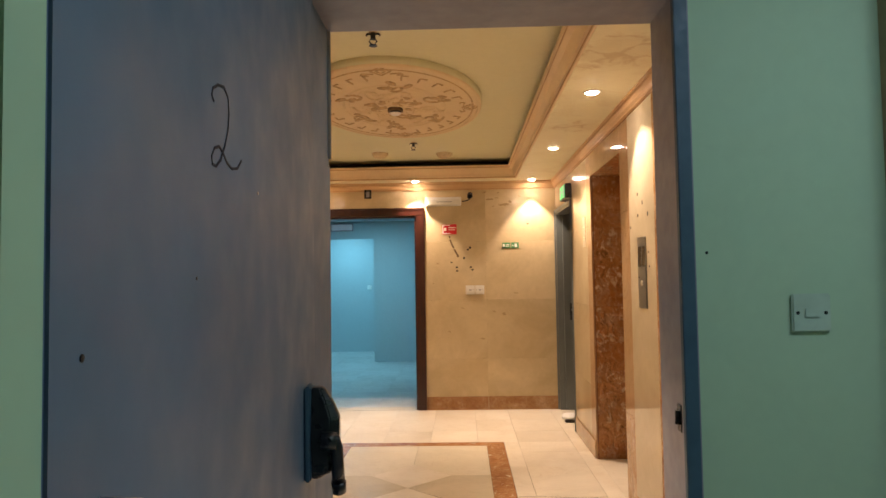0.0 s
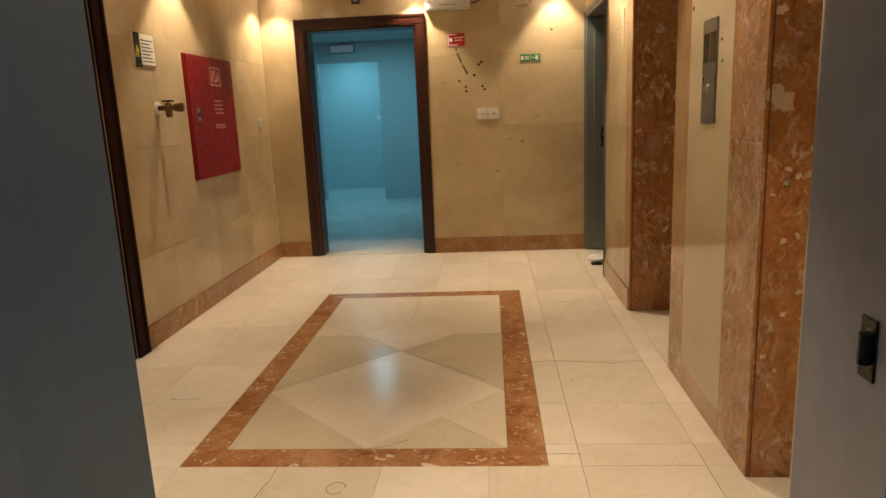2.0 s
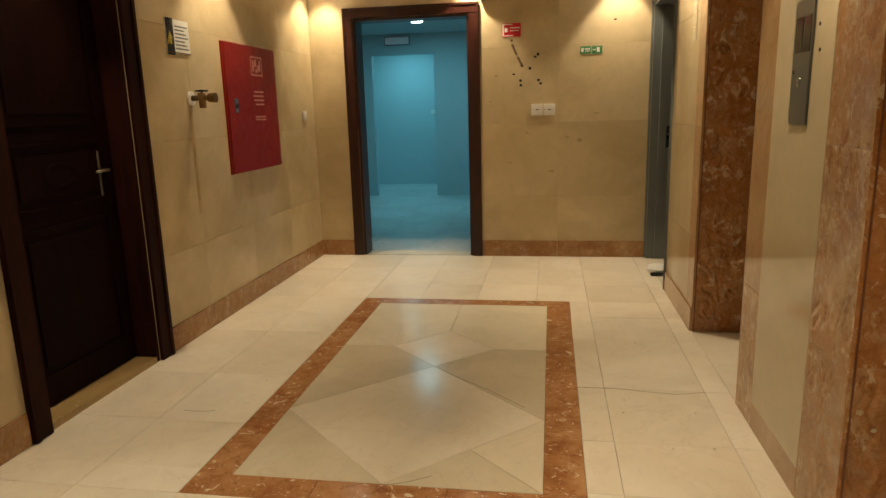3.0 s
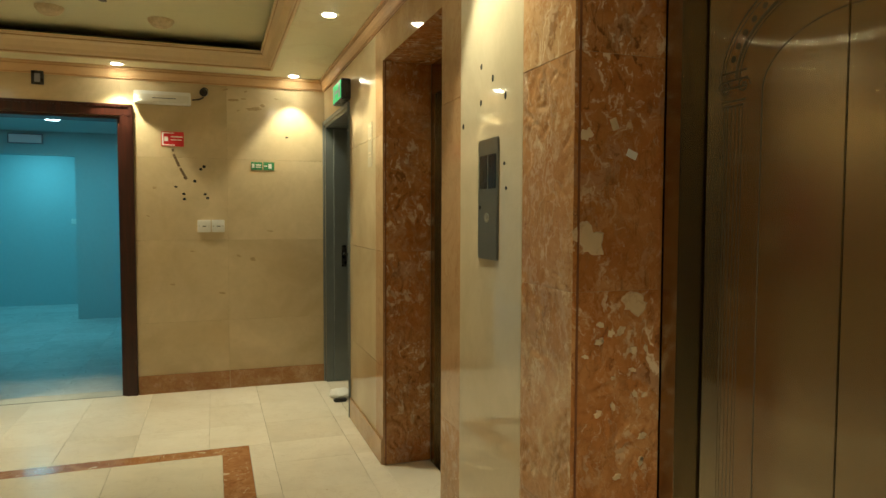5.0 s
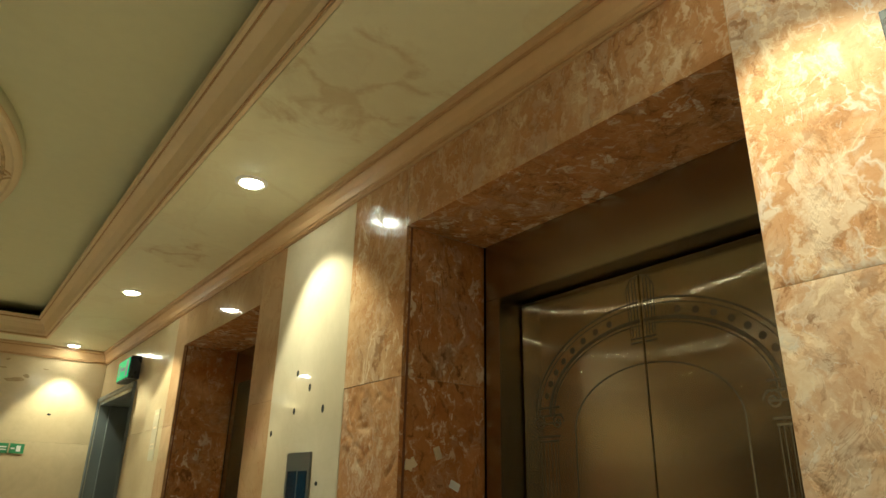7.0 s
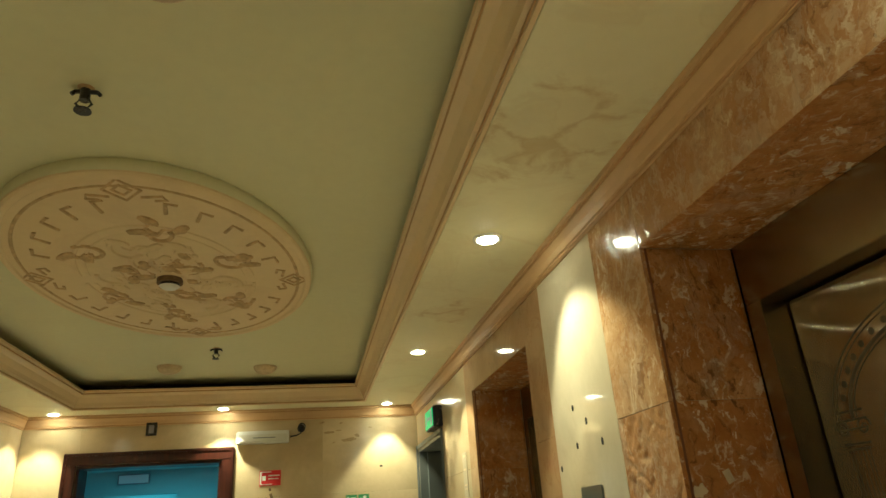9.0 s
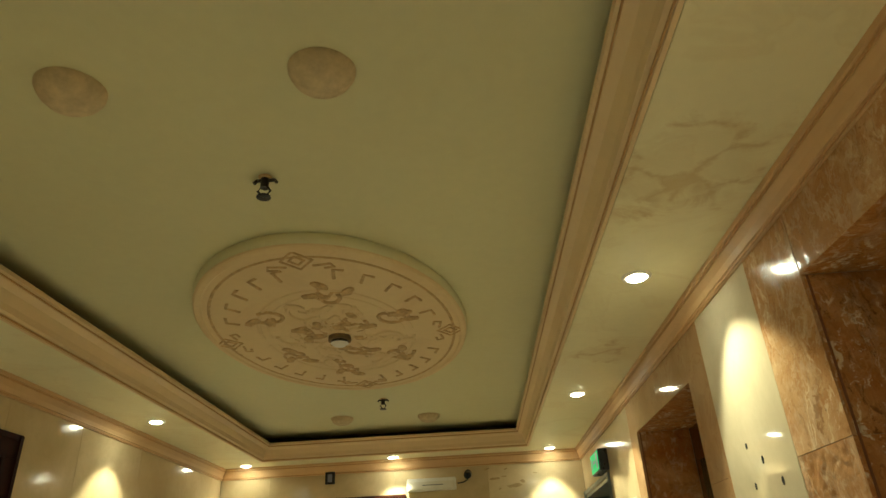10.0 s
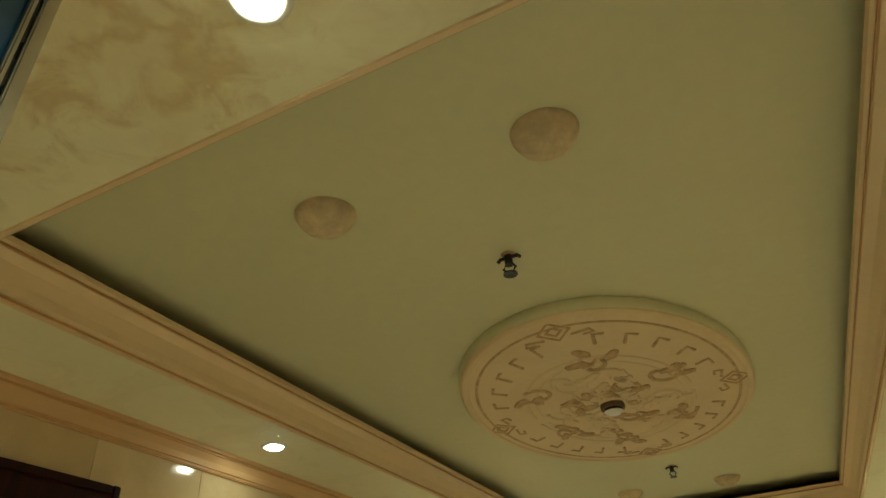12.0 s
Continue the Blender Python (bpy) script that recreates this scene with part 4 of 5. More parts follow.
for v in bm.verts:
    v.co += Vector((0, 0, 1)) * 0.018 * noise.noise(v.co * 28) + Vector((1, 1, 0)) * 0.02 * noise.noise(v.co * 17)
    v.co.z = max(v.co.z, 0.001)
part("cloth", bm, M_WHITE, rag, "", True)
wedge = thing("door_wedge", (3.24, 7.90, 0), "small black rubber wedge on the floor", "door wedge")
part("wedge", abox(3.20, 3.30, 7.87, 7.91, 0.001, 0.028, bevel=0.008), M_BLACK, wedge)

# ---- panelled wooden doors ----
DX = 0.115
LD2 = (3.60, 4.45)


def timber_door(y0d, y1d, label):
    yc = (y0d + y1d) / 2
    wd = thing("panelled_door", (DX, yc, 0), label, "door")
    ly0, ly1 = y0d + 0.024, y1d - 0.024
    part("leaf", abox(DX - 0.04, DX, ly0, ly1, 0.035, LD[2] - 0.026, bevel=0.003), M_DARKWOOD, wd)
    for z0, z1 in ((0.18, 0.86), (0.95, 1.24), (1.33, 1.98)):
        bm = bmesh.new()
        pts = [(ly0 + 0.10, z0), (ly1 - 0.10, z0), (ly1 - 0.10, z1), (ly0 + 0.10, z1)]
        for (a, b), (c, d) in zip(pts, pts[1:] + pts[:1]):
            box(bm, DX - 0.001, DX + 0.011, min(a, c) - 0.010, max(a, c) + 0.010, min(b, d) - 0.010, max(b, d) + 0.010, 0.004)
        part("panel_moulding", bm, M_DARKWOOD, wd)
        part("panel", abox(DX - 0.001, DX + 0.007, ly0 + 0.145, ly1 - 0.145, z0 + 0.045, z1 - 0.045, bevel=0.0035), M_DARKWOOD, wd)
    ring = tube(bmesh.new(), [(DX + 0.008, yc + 0.10 * math.cos(a), 1.095 + 0.055 * math.sin(a)) for a in [2 * math.pi * k / 24 for k in range(24)]], 0.006, 6, True)
    part("carved_ring", ring, M_DARKWOOD, wd)
    hy = y1d - 0.128
    dh = part("handle_plate", abox(DX + 0.0005, DX + 0.007, hy - 0.017, hy + 0.018, 0.94, 1.19, bevel=0.003), M_CHROME, wd, "long worn metal handle plate")
    part("lever", tube(bmesh.new(), [(DX + 0.006, hy, 1.09), (DX + 0.048, hy, 1.09), (DX + 0.052, hy - 0.042, 1.09), (DX + 0.050, hy - 0.09, 1.088)], 0.008, 10), M_CHROME, dh, "worn metal lever", True)
    structure("door_sill", abox(DX - 0.06, XL - 0.001, y0d + 0.0225, y1d - 0.0225, -0.013, 0.030, bevel=0.003), M_SILL, "golden brown marble door sill", "sill")


timber_door(LD[0], LD[1], "dark brown panelled timber door, closed, with metal handle")
timber_door(LD2[0], LD2[1], "dark brown panelled timber door, closed, near stair doorway")
# unseen backing, coloured black in place of unlit rooms
structure("wall_behind_door", abox(0.0, 0.03, LD2[0] - 0.1, LD[1] + 0.1, -0.05, 2.4), M_DARK, "added black wall standing for dark rooms behind the closed timber doors", "wall")

# ---- lifts ----
lift = thing("lift_entrance", (RBACK, 4.0075, 0), "bronze-toned stainless steel lift doors with etched arch, closed", "lift door", "lift doors")
YC, HWD, FW, DT = 4.0075, 0.4785, 0.062, 2.085
FX = RBACK - 0.004
for s in (-1, 1):
    y0, y1 = sorted((YC + s * HWD, YC + s * (HWD - FW)))
    part("jamb", abox(FX, FX + 0.125, y0, y1, 0, DT, bevel=0.002), M_FRAME, lift)
part("header", abox(FX, FX + 0.125, YC - HWD, YC + HWD, DT, RTOP - 0.001, bevel=0.002), M_FRAME, lift)
part("sill", abox(FX - 0.002, FX + 0.17, YC - HWD, YC + HWD, -0.013, 0.004, bevel=0.001), M_FRAME, lift)
PX = FX + 0.080
for s in (-1, 1):
    y0, y1 = sorted((YC + s * 0.0015, YC + s * (HWD - 0.068)))
    pan = part("door_panel", abox(PX, PX + 0.03, y0, y1, 0.008, DT - 0.008, bevel=0.0015), M_STEEL, lift)
    X0 = PX - 0.0004
    bm = bmesh.new()

    def arc(rx, rz, r, a0=0.0, a1=90.0, zc=1.755):
        pts = [(X0, YC + s * rx * math.cos(radians(a)), zc + rz * math.sin(radians(a))) for a in np.linspace(a0, a1 - 1.0, 28)]
        tube(bm, pts, r, 6, flat=(0, 0.35))

    for rx, rz, r in ((0.362, 0.243, 0.0026), (0.350, 0.231, 0.0014), (0.310, 0.196, 0.0050), (0.298, 0.185, 0.0018)):
        arc(rx, rz, r, 1)
    arc(0.226, 0.140, 0.0020, 0, 90, 1.709)
    part("etched_arch", bm, M_ETCH, pan, "dark etched arch lines")
    for k in range(8):
        a = radians(14 + k * 8.4)
        yy, zz = YC + s * 0.331 * math.cos(a), 1.755 + 0.214 * math.sin(a)
        part("etched_bead", acyl((X0 - 0.0003, yy, zz), (X0 + 0.002, yy, zz), 0.0085, seg=10), M_ETCH, pan)
    bm = bmesh.new()
    for yy in (0.288, 0.298, 0.311, 0.324, 0.337, 0.347):
        part("etched_flute", tube(bmesh.new(), [(X0, YC + s * yy, 0.06), (X0, YC + s * yy, 1.69)], 0.0009, 6, flat=(0, 0.35)), M_ETCH, pan)
    for zz, e in ((1.690, 0.0), (1.702, 0.006), (1.735, 0.010), (1.755, 0.014), (1.775, 0.008)):
        tube(bm, [(X0, YC + s * (0.285 - e), zz), (X0, YC + s * (0.350 + e), zz)], 0.0026, 6, flat=(0, 0.35))
    for vy in (0.286, 0.349):
        turn_way = 1 if vy > 0.3 else -1
        tube(bm, [(X0, YC + s * (vy + turn_way * 0.022 * (1 - q / 18) * math.cos(q * 0.62)), 1.737 + 0.022 * (1 - q / 18) * math.sin(q * 0.62)) for q in range(16)], 0.0024, 6, flat=(0, 0.35))
    part("etched_border", tube(bmesh.new(), [(X0, YC + s * 0.226, 0.06), (X0, YC + s * 0.226, 1.709)], 0.0018, 6, flat=(0, 0.35)), M_ETCH, pan)
    part("etched_capital", bm, M_ETCH, pan, "dark etched column capital")
    bm = bmesh.new()
    for yy, z0, z1 in ((0.012, 1.91, 2.062), (0.022, 1.912, 2.060), (0.032, 1.915, 2.045), (0.040, 1.92, 2.03)):
        tube(bm, [(X0, YC + s * yy * 0.85, z0), (X0, YC + s * yy, z1)], 0.0016, 6, flat=(0, 0.35))
    tube(bm, [(X0, YC + s * 0.003, 2.062), (X0, YC + s * 0.024, 2.058), (X0, YC + s * 0.041, 2.03)], 0.0018, 6, flat=(0, 0.35))
    for zz in (1.900, 1.910):
        tube(bm, [(X0, YC + s * 0.003, zz), (X0, YC + s * 0.036, zz)], 0.0022, 6, flat=(0, 0.35))
    part("etched_keystone", bm, M_ETCH, pan)
copy_thing(lift, pose(RBACK, 6.0505, 0))

# ---- lift call panel ----
cp = thing("lift_call_panel", (XR, 5.053, 1.465), "grey brushed metal lift call panel with dark display", "call panel")
PYA, PYB, PZA, PZB = 4.968, 5.140, 1.262, 1.672
part("plate", abox(XR - 0.006, XR - 0.0005, PYA, PYB, PZA, PZB, bevel=0.003), M_PANEL, cp)
for a, b in ((4.985, 5.047), (5.058, 5.122)):
    part("display", abox(XR - 0.0072, XR - 0.0055, a, b, 1.502, 1.617, bevel=0.0005), M_GLASSBLACK, cp, "black glass indicator")
btn = part("button", acyl((XR - 0.0055, 5.053, 1.405), (XR - 0.012, 5.053, 1.405), 0.016, seg=20), M_CHROME, cp)
part("button_cap", acyl((XR - 0.0115, 5.053, 1.405), (XR - 0.015, 5.053, 1.405), 0.008, 0.006, seg=16), M_CHROME, btn)
part("key_switch", acyl((XR - 0.0055, 5.115, 1.44), (XR - 0.009, 5.115, 1.44), 0.007, seg=14), M_BLACK, cp)
part("lower_plate", abox(XR - 0.0072, XR - 0.0055, PYA + 0.006, PYB - 0.006, PZA + 0.006, 1.49, bevel=0.001), M_PANEL, cp)


def drill_holes(wall, axis, face, out, pts, r, material=None):
    # thin raised discs, the inner shade of each hole is in their colour
    for u, z, dz in pts:
        bm = bmesh.new()
        p = (face - out * 0.001, u, z) if axis == 0 else (u, face - out * 0.001, z)
        q = (face + out * 0.0012, u, z) if axis == 0 else (u, face + out * 0.0012, z)
        cyl(bm, p, q, r, seg=9)
        bmesh.ops.scale(bm, vec=(1, 1, dz), verts=bm.verts, space=Matrix.Translation((-p[0], -p[1], -p[2])))
        part("drill_hole", bm, material or M_DARK, wall, "dark old screw hole")


drill_holes(wr, 0, XR, -1, [(5.128, 1.928, 1.3), (5.028, 1.870, 1.6), (5.130, 1.804, 1.4), (4.925, 1.795, 1.6), (5.301, 1.743, 1.3), (4.93, 1.58, 0.8), (4.915, 1.50, 0.8)], 0.008)
drill_holes(wf, 1, YF, -1, [(2.155, 1.704, 1.0), (2.295, 1.793, 1.0), (2.270, 1.772, 0.8), (2.225, 1.677, 1.0), (2.143, 1.575, 0.8), (2.146, 1.535, 0.8), (2.300, 1.575, 0.8), (2.318, 1.545, 0.8), (2.94, 2.05, 0.6), (2.085, 1.63, 0.6)], 0.013)
bm = bmesh.new()
for pts in ([(2.066, 1.925), (2.070, 1.905)], [(2.072, 1.885), (2.092, 1.835), (2.112, 1.79)], [(2.118, 1.778), (2.140, 1.735), (2.165, 1.69)]):
    tube(bm, [(x, YF - 0.0012, z) for x, z in pts], 0.0095, 8, flat=(1, 0.12))
part("scorch_mark", bm, M_SCORCH, wf, "dark burnt smear on marble")

rng_spall = random.Random(21)
M_SPALL = plain("spalled_marble", (0.42, 0.305, 0.16), 0.8, 0, 0.25, 45)
SPALLS = [(2.52, 2.33, 0.022), (2.60, 2.345, 0.012), (2.68, 2.27, 0.030), (2.75, 2.30, 0.016), (2.46, 2.41, 0.014), (2.62, 2.405, 0.010), (2.56, 2.25, 0.008), (2.86, 2.36, 0.009),
          (1.93, 1.62, 0.012), (1.88, 1.40, 0.008), (2.55, 1.08, 0.014), (2.66, 1.05, 0.020), (2.20, 1.12, 0.010), (2.80, 1.28, 0.012), (2.05, 0.86, 0.011), (2.42, 0.78, 0.014)]


def spall(x, z, r):
    bm = bmesh.new()
    n, k0 = 14, rng_spall.uniform(0, 6)
    ring_pts = [(r * (1 + 0.35 * math.sin(2 * q + k0) + rng_spall.uniform(-0.25, 0.25)), q) for q in [2 * math.pi * k / n for k in range(n)]]
    outer = [bm.verts.new((x + 1.5 * w * math.cos(q), YF - 0.0003, z + 0.6 * w * math.sin(q))) for w, q in ring_pts]
    inner = [bm.verts.new((x + 1.2 * w * math.cos(q), YF - 0.0011, z + 0.45 * w * math.sin(q))) for w, q in ring_pts]
    for k in range(n):
        bm.faces.new((outer[k], outer[(k + 1) % n], inner[(k + 1) % n], inner[k]))
    bm.faces.new(inner)
    part("spalled_spot", bm, M_SPALL, wf)


for x, z, r in SPALLS:
    spall(x, z, r)

# ---- fire hose cabinet ----
fc = thing("fire_hose_cabinet", (XL, 7.26, 0.95), "red enamelled fire hose cabinet set in marble wall", "fire cabinet")
FA, FB, FZA, FZB = 6.845, 7.675, 0.945, 1.835
part("box", abox(XL - 0.010, XL + 0.012, FA, FB, FZA, FZB, bevel=0.002), M_RED, fc)
fdoor = part("door", abox(XL + 0.0125, XL + 0.028, FA + 0.006, FB - 0.006, FZA + 0.006, FZB - 0.006, bevel=0.003), M_RED, fc)
part("lock_plate", abox(XL + 0.0275, XL + 0.032, 6.935, 6.985, 1.365, 1.46, bevel=0.002), M_CHROME, fdoor, "chrome lock plate")
part("lock", acyl((XL + 0.032, 6.96, 1.41), (XL + 0.040, 6.96, 1.41), 0.014, seg=14), M_BLACK, fdoor)
bm = bmesh.new()
for a0, a1, z0, z1 in ((7.235, 7.425, 1.752, 1.762), (7.235, 7.425, 1.625, 1.635), (7.235, 7.245, 1.635, 1.752), (7.415, 7.425, 1.635, 1.752), (7.265, 7.285, 1.655, 1.735), (7.30, 7.33, 1.69, 1.74), (7.345, 7.395, 1.66, 1.70), (7.375, 7.395, 1.70, 1.735), (7.31, 7.35, 1.65, 1.672)):
    box(bm, XL + 0.0278, XL + 0.0288, a0, a1, z0, z1)
part("pictogram", bm, M_FADED, fdoor, "faded white fire hose pictogram")
for a0, a1, z in ((7.26, 7.42, 1.505), (7.24, 7.42, 1.475), (7.25, 7.42, 1.445), (7.27, 7.42, 1.415), (7.25, 7.43, 1.325), (7.25, 7.43, 1.305)):
    part("lettering_bar", abox(XL + 0.0278, XL + 0.0288, a0, a1, z, z + 0.011), M_FADED, fdoor)

# ---- small fittings on the walls ----
valve = thing("wall_valve", (XL, 6.42, 1.45), "old brass hose valve on a pipe stub in marble wall", "valve")
part("flange", acyl((XL + 0.0005, 6.42, 1.455), (XL + 0.010, 6.42, 1.455), 0.042, seg=24), M_WHITE, valve, "white plaster ring")
vb = part("pipe", acyl((XL + 0.009, 6.42, 1.455), (XL + 0.13, 6.42, 1.455), 0.017, seg=16), M_BRASS, valve, "", True)
part("valve_body", acyl((XL + 0.075, 6.42, 1.485), (XL + 0.075, 6.42, 1.395), 0.025, 0.020, seg=16), M_BRASS, valve, "", True)
part("outlet", acyl((XL + 0.12, 6.42, 1.455), (XL + 0.165, 6.42, 1.455), 0.026, 0.030, seg=18), M_BRASS, valve)
wheel = bmesh.new()
tube(wheel, [(XL + 0.075 + 0.034 * math.cos(a), 6.42 + 0.034 * math.sin(a), 1.497) for a in [2 * math.pi * k / 18 for k in range(18)]], 0.006, 6, True)
cyl(wheel, (XL + 0.075, 6.42, 1.48), (XL + 0.075, 6.42, 1.505), 0.008, seg=10)
box(wheel, XL + 0.043, XL + 0.107, 6.416, 6.424, 1.493, 1.500)
part("hand_wheel", wheel, M_BLACK, valve)
part("water_streak", abox(XL + 0.0004, XL + 0.0012, 6.385, 6.415, 0.75, 1.42), plain("rust_streak", (0.42, 0.29, 0.13), 0.5, 0, 0.2, 9), wl, "brown water streak below the valve")

notice = thing("notice", (XL, 6.335, 1.80), "framed white notice with black and yellow emblem", "notice")
part("backing", abox(XL + 0.0005, XL + 0.006, 6.212, 6.462, 1.712, 1.902, bevel=0.001), M_WHITE, notice)
part("emblem", abox(XL + 0.0062, XL + 0.0072, 6.214, 6.290, 1.700, 1.905), M_BLACK, notice, "black strip")
bm = bmesh.new()
for k in range(3):
    tube(bm, [(XL + 0.0075, 6.222 + 0.02 * k, 1.76), (XL + 0.0075, 6.250, 1.83), (XL + 0.0075, 6.272, 1.79)], 0.006, 5, flat=(0, 0.15))
part("yellow_mark", bm, M_YELLOW, notice)
for k in range(7):
    part("lettering_bar", abox(XL + 0.0062, XL + 0.0070, 6.305, 6.445 - 0.02 * (k % 3), 1.735 + k * 0.021, 1.743 + k * 0.021), M_GREYLEAF, notice)
part("frame", abox(XL + 0.0062, XL + 0.009, 6.212, 6.462, 1.712, 1.718), M_BRASS, notice)


def switch_plate(loc, axis, out, n, label, w=0.088, rocker=True, mat=None):
    """A moulded plate of n rockers on a wall. axis 0: wall looks along x; 1: along y."""
    t = thing("wall_switch", loc, label, "switch")
    x, y, z = loc

    def b(du0, du1, dz0, dz1, d0, d1, bv):
        if axis == 0:
            xs = sorted((x + out * d0, x + out * d1))
            return abox(xs[0], xs[1], y + du0, y + du1, z + dz0, z + dz1, bevel=bv)
        ys = sorted((y + out * d0, y + out * d1))
        return abox(x + du0, x + du1, ys[0], ys[1], z + dz0, z + dz1, bevel=bv)
    for i in range(n):
        c = (i - (n - 1) / 2) * (w + 0.006)
        p = part("plate", b(c - w / 2, c + w / 2, -w / 2, w / 2, 0.0005, 0.011, 0.0035), mat or M_WHITE, t)
        if rocker:
            if n == 2:
                part("slot", b(c - w * 0.12, c + w * 0.16, -w * 0.05, w * 0.02, 0.0140, 0.0152, 0.0), M_BLACK, p, "dark socket slot")
            part("rocker", b(c - w * 0.27, c + w * 0.27, -w * 0.27, w * 0.27, 0.0105, 0.0145, 0.002), M_WHITE, p)
        for du in (-w * 0.36, w * 0.36):
            part("screw", b(c + du - 0.004, c + du + 0.004, -0.004, 0.004, 0.0105, 0.0118, 0.001), M_BLACK if not rocker else M_CHROME, p)
    return t


switch_plate((2.342, YF, 1.322), 1, -1, 2, "pair of white plastic wall switches on marble", 0.100)
switch_plate((XL, 8.305, 1.325), 0, 1, 1, "single white wall switch on marble", 0.085)
st = switch_plate((3.063, 2.872, 1.350), 1, -1, 1, "old mint painted socket plate on green wall", 0.094, False, M_MINT)
part("knockout", abox(3.045, 3.081, 2.8575, 2.862, 1.338, 1.362, bevel=0.002), M_MINT, st)
drill_holes(wn, 1, 2.872, -1, [(2.817, 1.502, 1.0)], 0.004)
switch_plate((0.30, CB, 1.30), 1, -1, 1, "white wall switch in the blue alcove", 0.085)


def sign(name, axis, face, out, u0, u1, z0, z1, back, front, bars, label, category):
    t = thing(name, (face, (u0 + u1) / 2, (z0 + z1) / 2) if axis == 0 else ((u0 + u1) / 2, face, (z0 + z1) / 2), label, category)

    def b(a0, a1, c0, c1, d0, d1):
        ds = sorted((face + out * d0, face + out * d1))
        return abox(ds[0], ds[1], a0, a1, c0, c1) if axis == 0 else abox(a0, a1, ds[0], ds[1], c0, c1)
    part("plate", b(u0, u1, z0, z1, 0.0005, 0.004), back, t)
    for i, (a, c, d, e) in enumerate(bars):
        w, h = u1 - u0, z1 - z0
        part("pictogram" if i < 2 else "lettering_bar", b(u0 + a * w, u0 + c * w, z0 + d * h, z0 + e * h, 0.0042, 0.0050), front, t)
    return t


sign("fire_sign", 1, YF, -1, 1.985, 2.148, 1.945, 2.058, M_SIGNRED, M_WHITE, [(0.03, 0.10, 0.1, 0.9), (0.14, 0.30, 0.35, 0.65), (0.42, 0.95, 0.62, 0.70), (0.42, 0.9, 0.42, 0.48), (0.03, 0.6, 0.06, 0.12), (0.03, 0.55, 0.88, 0.94)], "red fire point sign with white pictogram", "sign")
sign("exit_arrow_sign", 1, YF, -1, 2.655, 2.742, 1.778, 1.842, M_SIGNGREEN, M_WHITE, [(0.08, 0.30, 0.25, 0.75), (0.42, 0.9, 0.55, 0.7), (0.42, 0.9, 0.3, 0.42)], "small green exit sign on marble", "sign")
sign("exit_arrow_sign", 1, YF, -1, 2.752, 2.838, 1.778, 1.842, M_SIGNGREEN, M_WHITE, [(0.08, 0.35, 0.42, 0.58), (0.45, 0.75, 0.2, 0.8)], "small green running man sign on marble", "sign")
sign("lift_notice", 0, XR, -1, 6.80, 6.90, 1.70, 1.96, M_PALE, M_TAN, [(0.2, 0.8, 0.62, 0.66), (0.2, 0.8, 0.90, 0.94), (0.15, 0.85, 0.30, 0.33), (0.15, 0.85, 0.22, 0.25)], "faded white lift notice with ring emblem", "notice")

em = thing("emergency_light", (2.0, YF, 2.30), "white plastic emergency light above the doorway", "emergency light")
part("housing", abox(1.800, 2.205, YF - 0.060, YF - 0.0005, 2.262, 2.358, bevel=0.006), M_WHITE, em)
part("diffuser", abox(1.815, 2.190, YF - 0.072, YF - 0.0595, 2.272, 2.330, bevel=0.005), plain("frosted_cover", (0.80, 0.78, 0.70), 0.25, 0, 0.04), em)
part("lettering_bar", abox(1.93, 2.10, YF - 0.0735, YF - 0.0715, 2.30, 2.306), M_GREYLEAF, em)
cc = thing("cctv_camera", (2.305, YF, 2.37), "small black bullet camera on the end wall", "camera")
part("mount", acyl((2.305, YF - 0.0005, 2.385), (2.305, YF - 0.012, 2.385), 0.030, seg=20), M_BLACK, cc)
part("arm", acyl((2.305, YF - 0.011, 2.385), (2.305, YF - 0.05, 2.375), 0.010, seg=12), M_BLACK, cc)
cb = part("body", acyl((2.305, YF - 0.03, 2.372), (2.300, YF - 0.125, 2.355), 0.030, seg=20), M_BLACK, cc)
part("lens", acyl((2.300, YF - 0.124, 2.355), (2.2998, YF - 0.129, 2.3545), 0.018, seg=18), M_GLASSBLACK, cb)
part("cable", tube(bmesh.new(), [(2.305, YF - 0.008, 2.362), (2.296, YF - 0.007, 2.335), (2.262, YF - 0.006, 2.318), (2.215, YF - 0.008, 2.312)], 0.005, 8), M_BLACK, cc, "thin black cable", True)
jb = thing("junction_box", (1.157, YF, 2.41), "open dark junction box above the doorway", "junction box")
part("box", abox(1.117, 1.197, YF - 0.020, YF - 0.0005, 2.362, 2.462, bevel=0.003), M_BLACK, jb)
part("knockout", abox(1.138, 1.176, YF - 0.022, YF - 0.0195, 2.378, 2.440, bevel=0.001), M_STAIRFRAME, jb)

ex = thing("exit_sign", (3.21, 7.49, 2.27), "green lit exit sign box on marble beside the service door", "exit sign")
part("housing", abox(3.185, XR - 0.0005, 7.440, 7.760, 2.195, 2.335, bevel=0.004), M_BLACK, ex)
f1 = part("face", abox(3.1815, 3.1855, 7.452, 7.748, 2.205, 2.325, bevel=0.001), M_EXIT, ex, "dim glowing green face")
for a0, a1, z0, z1 in ((7.47, 7.53, 2.215, 2.315), (7.56, 7.65, 2.256, 2.278), (7.68, 7.715, 2.23, 2.30)):
    part("pictogram", abox(3.1805, 3.1818, a0, a1, z0, z1), M_SIGNLIT, f1)

tag = thing("maker_plate", (XR, 3.27, 2.16), "small black plate with pale marks on marble", "plate")
part("plate", abox(XR - 0.004, XR - 0.0005, 3.215, 3.305, 2.135, 2.195, bevel=0.001), M_BLACK, tag)
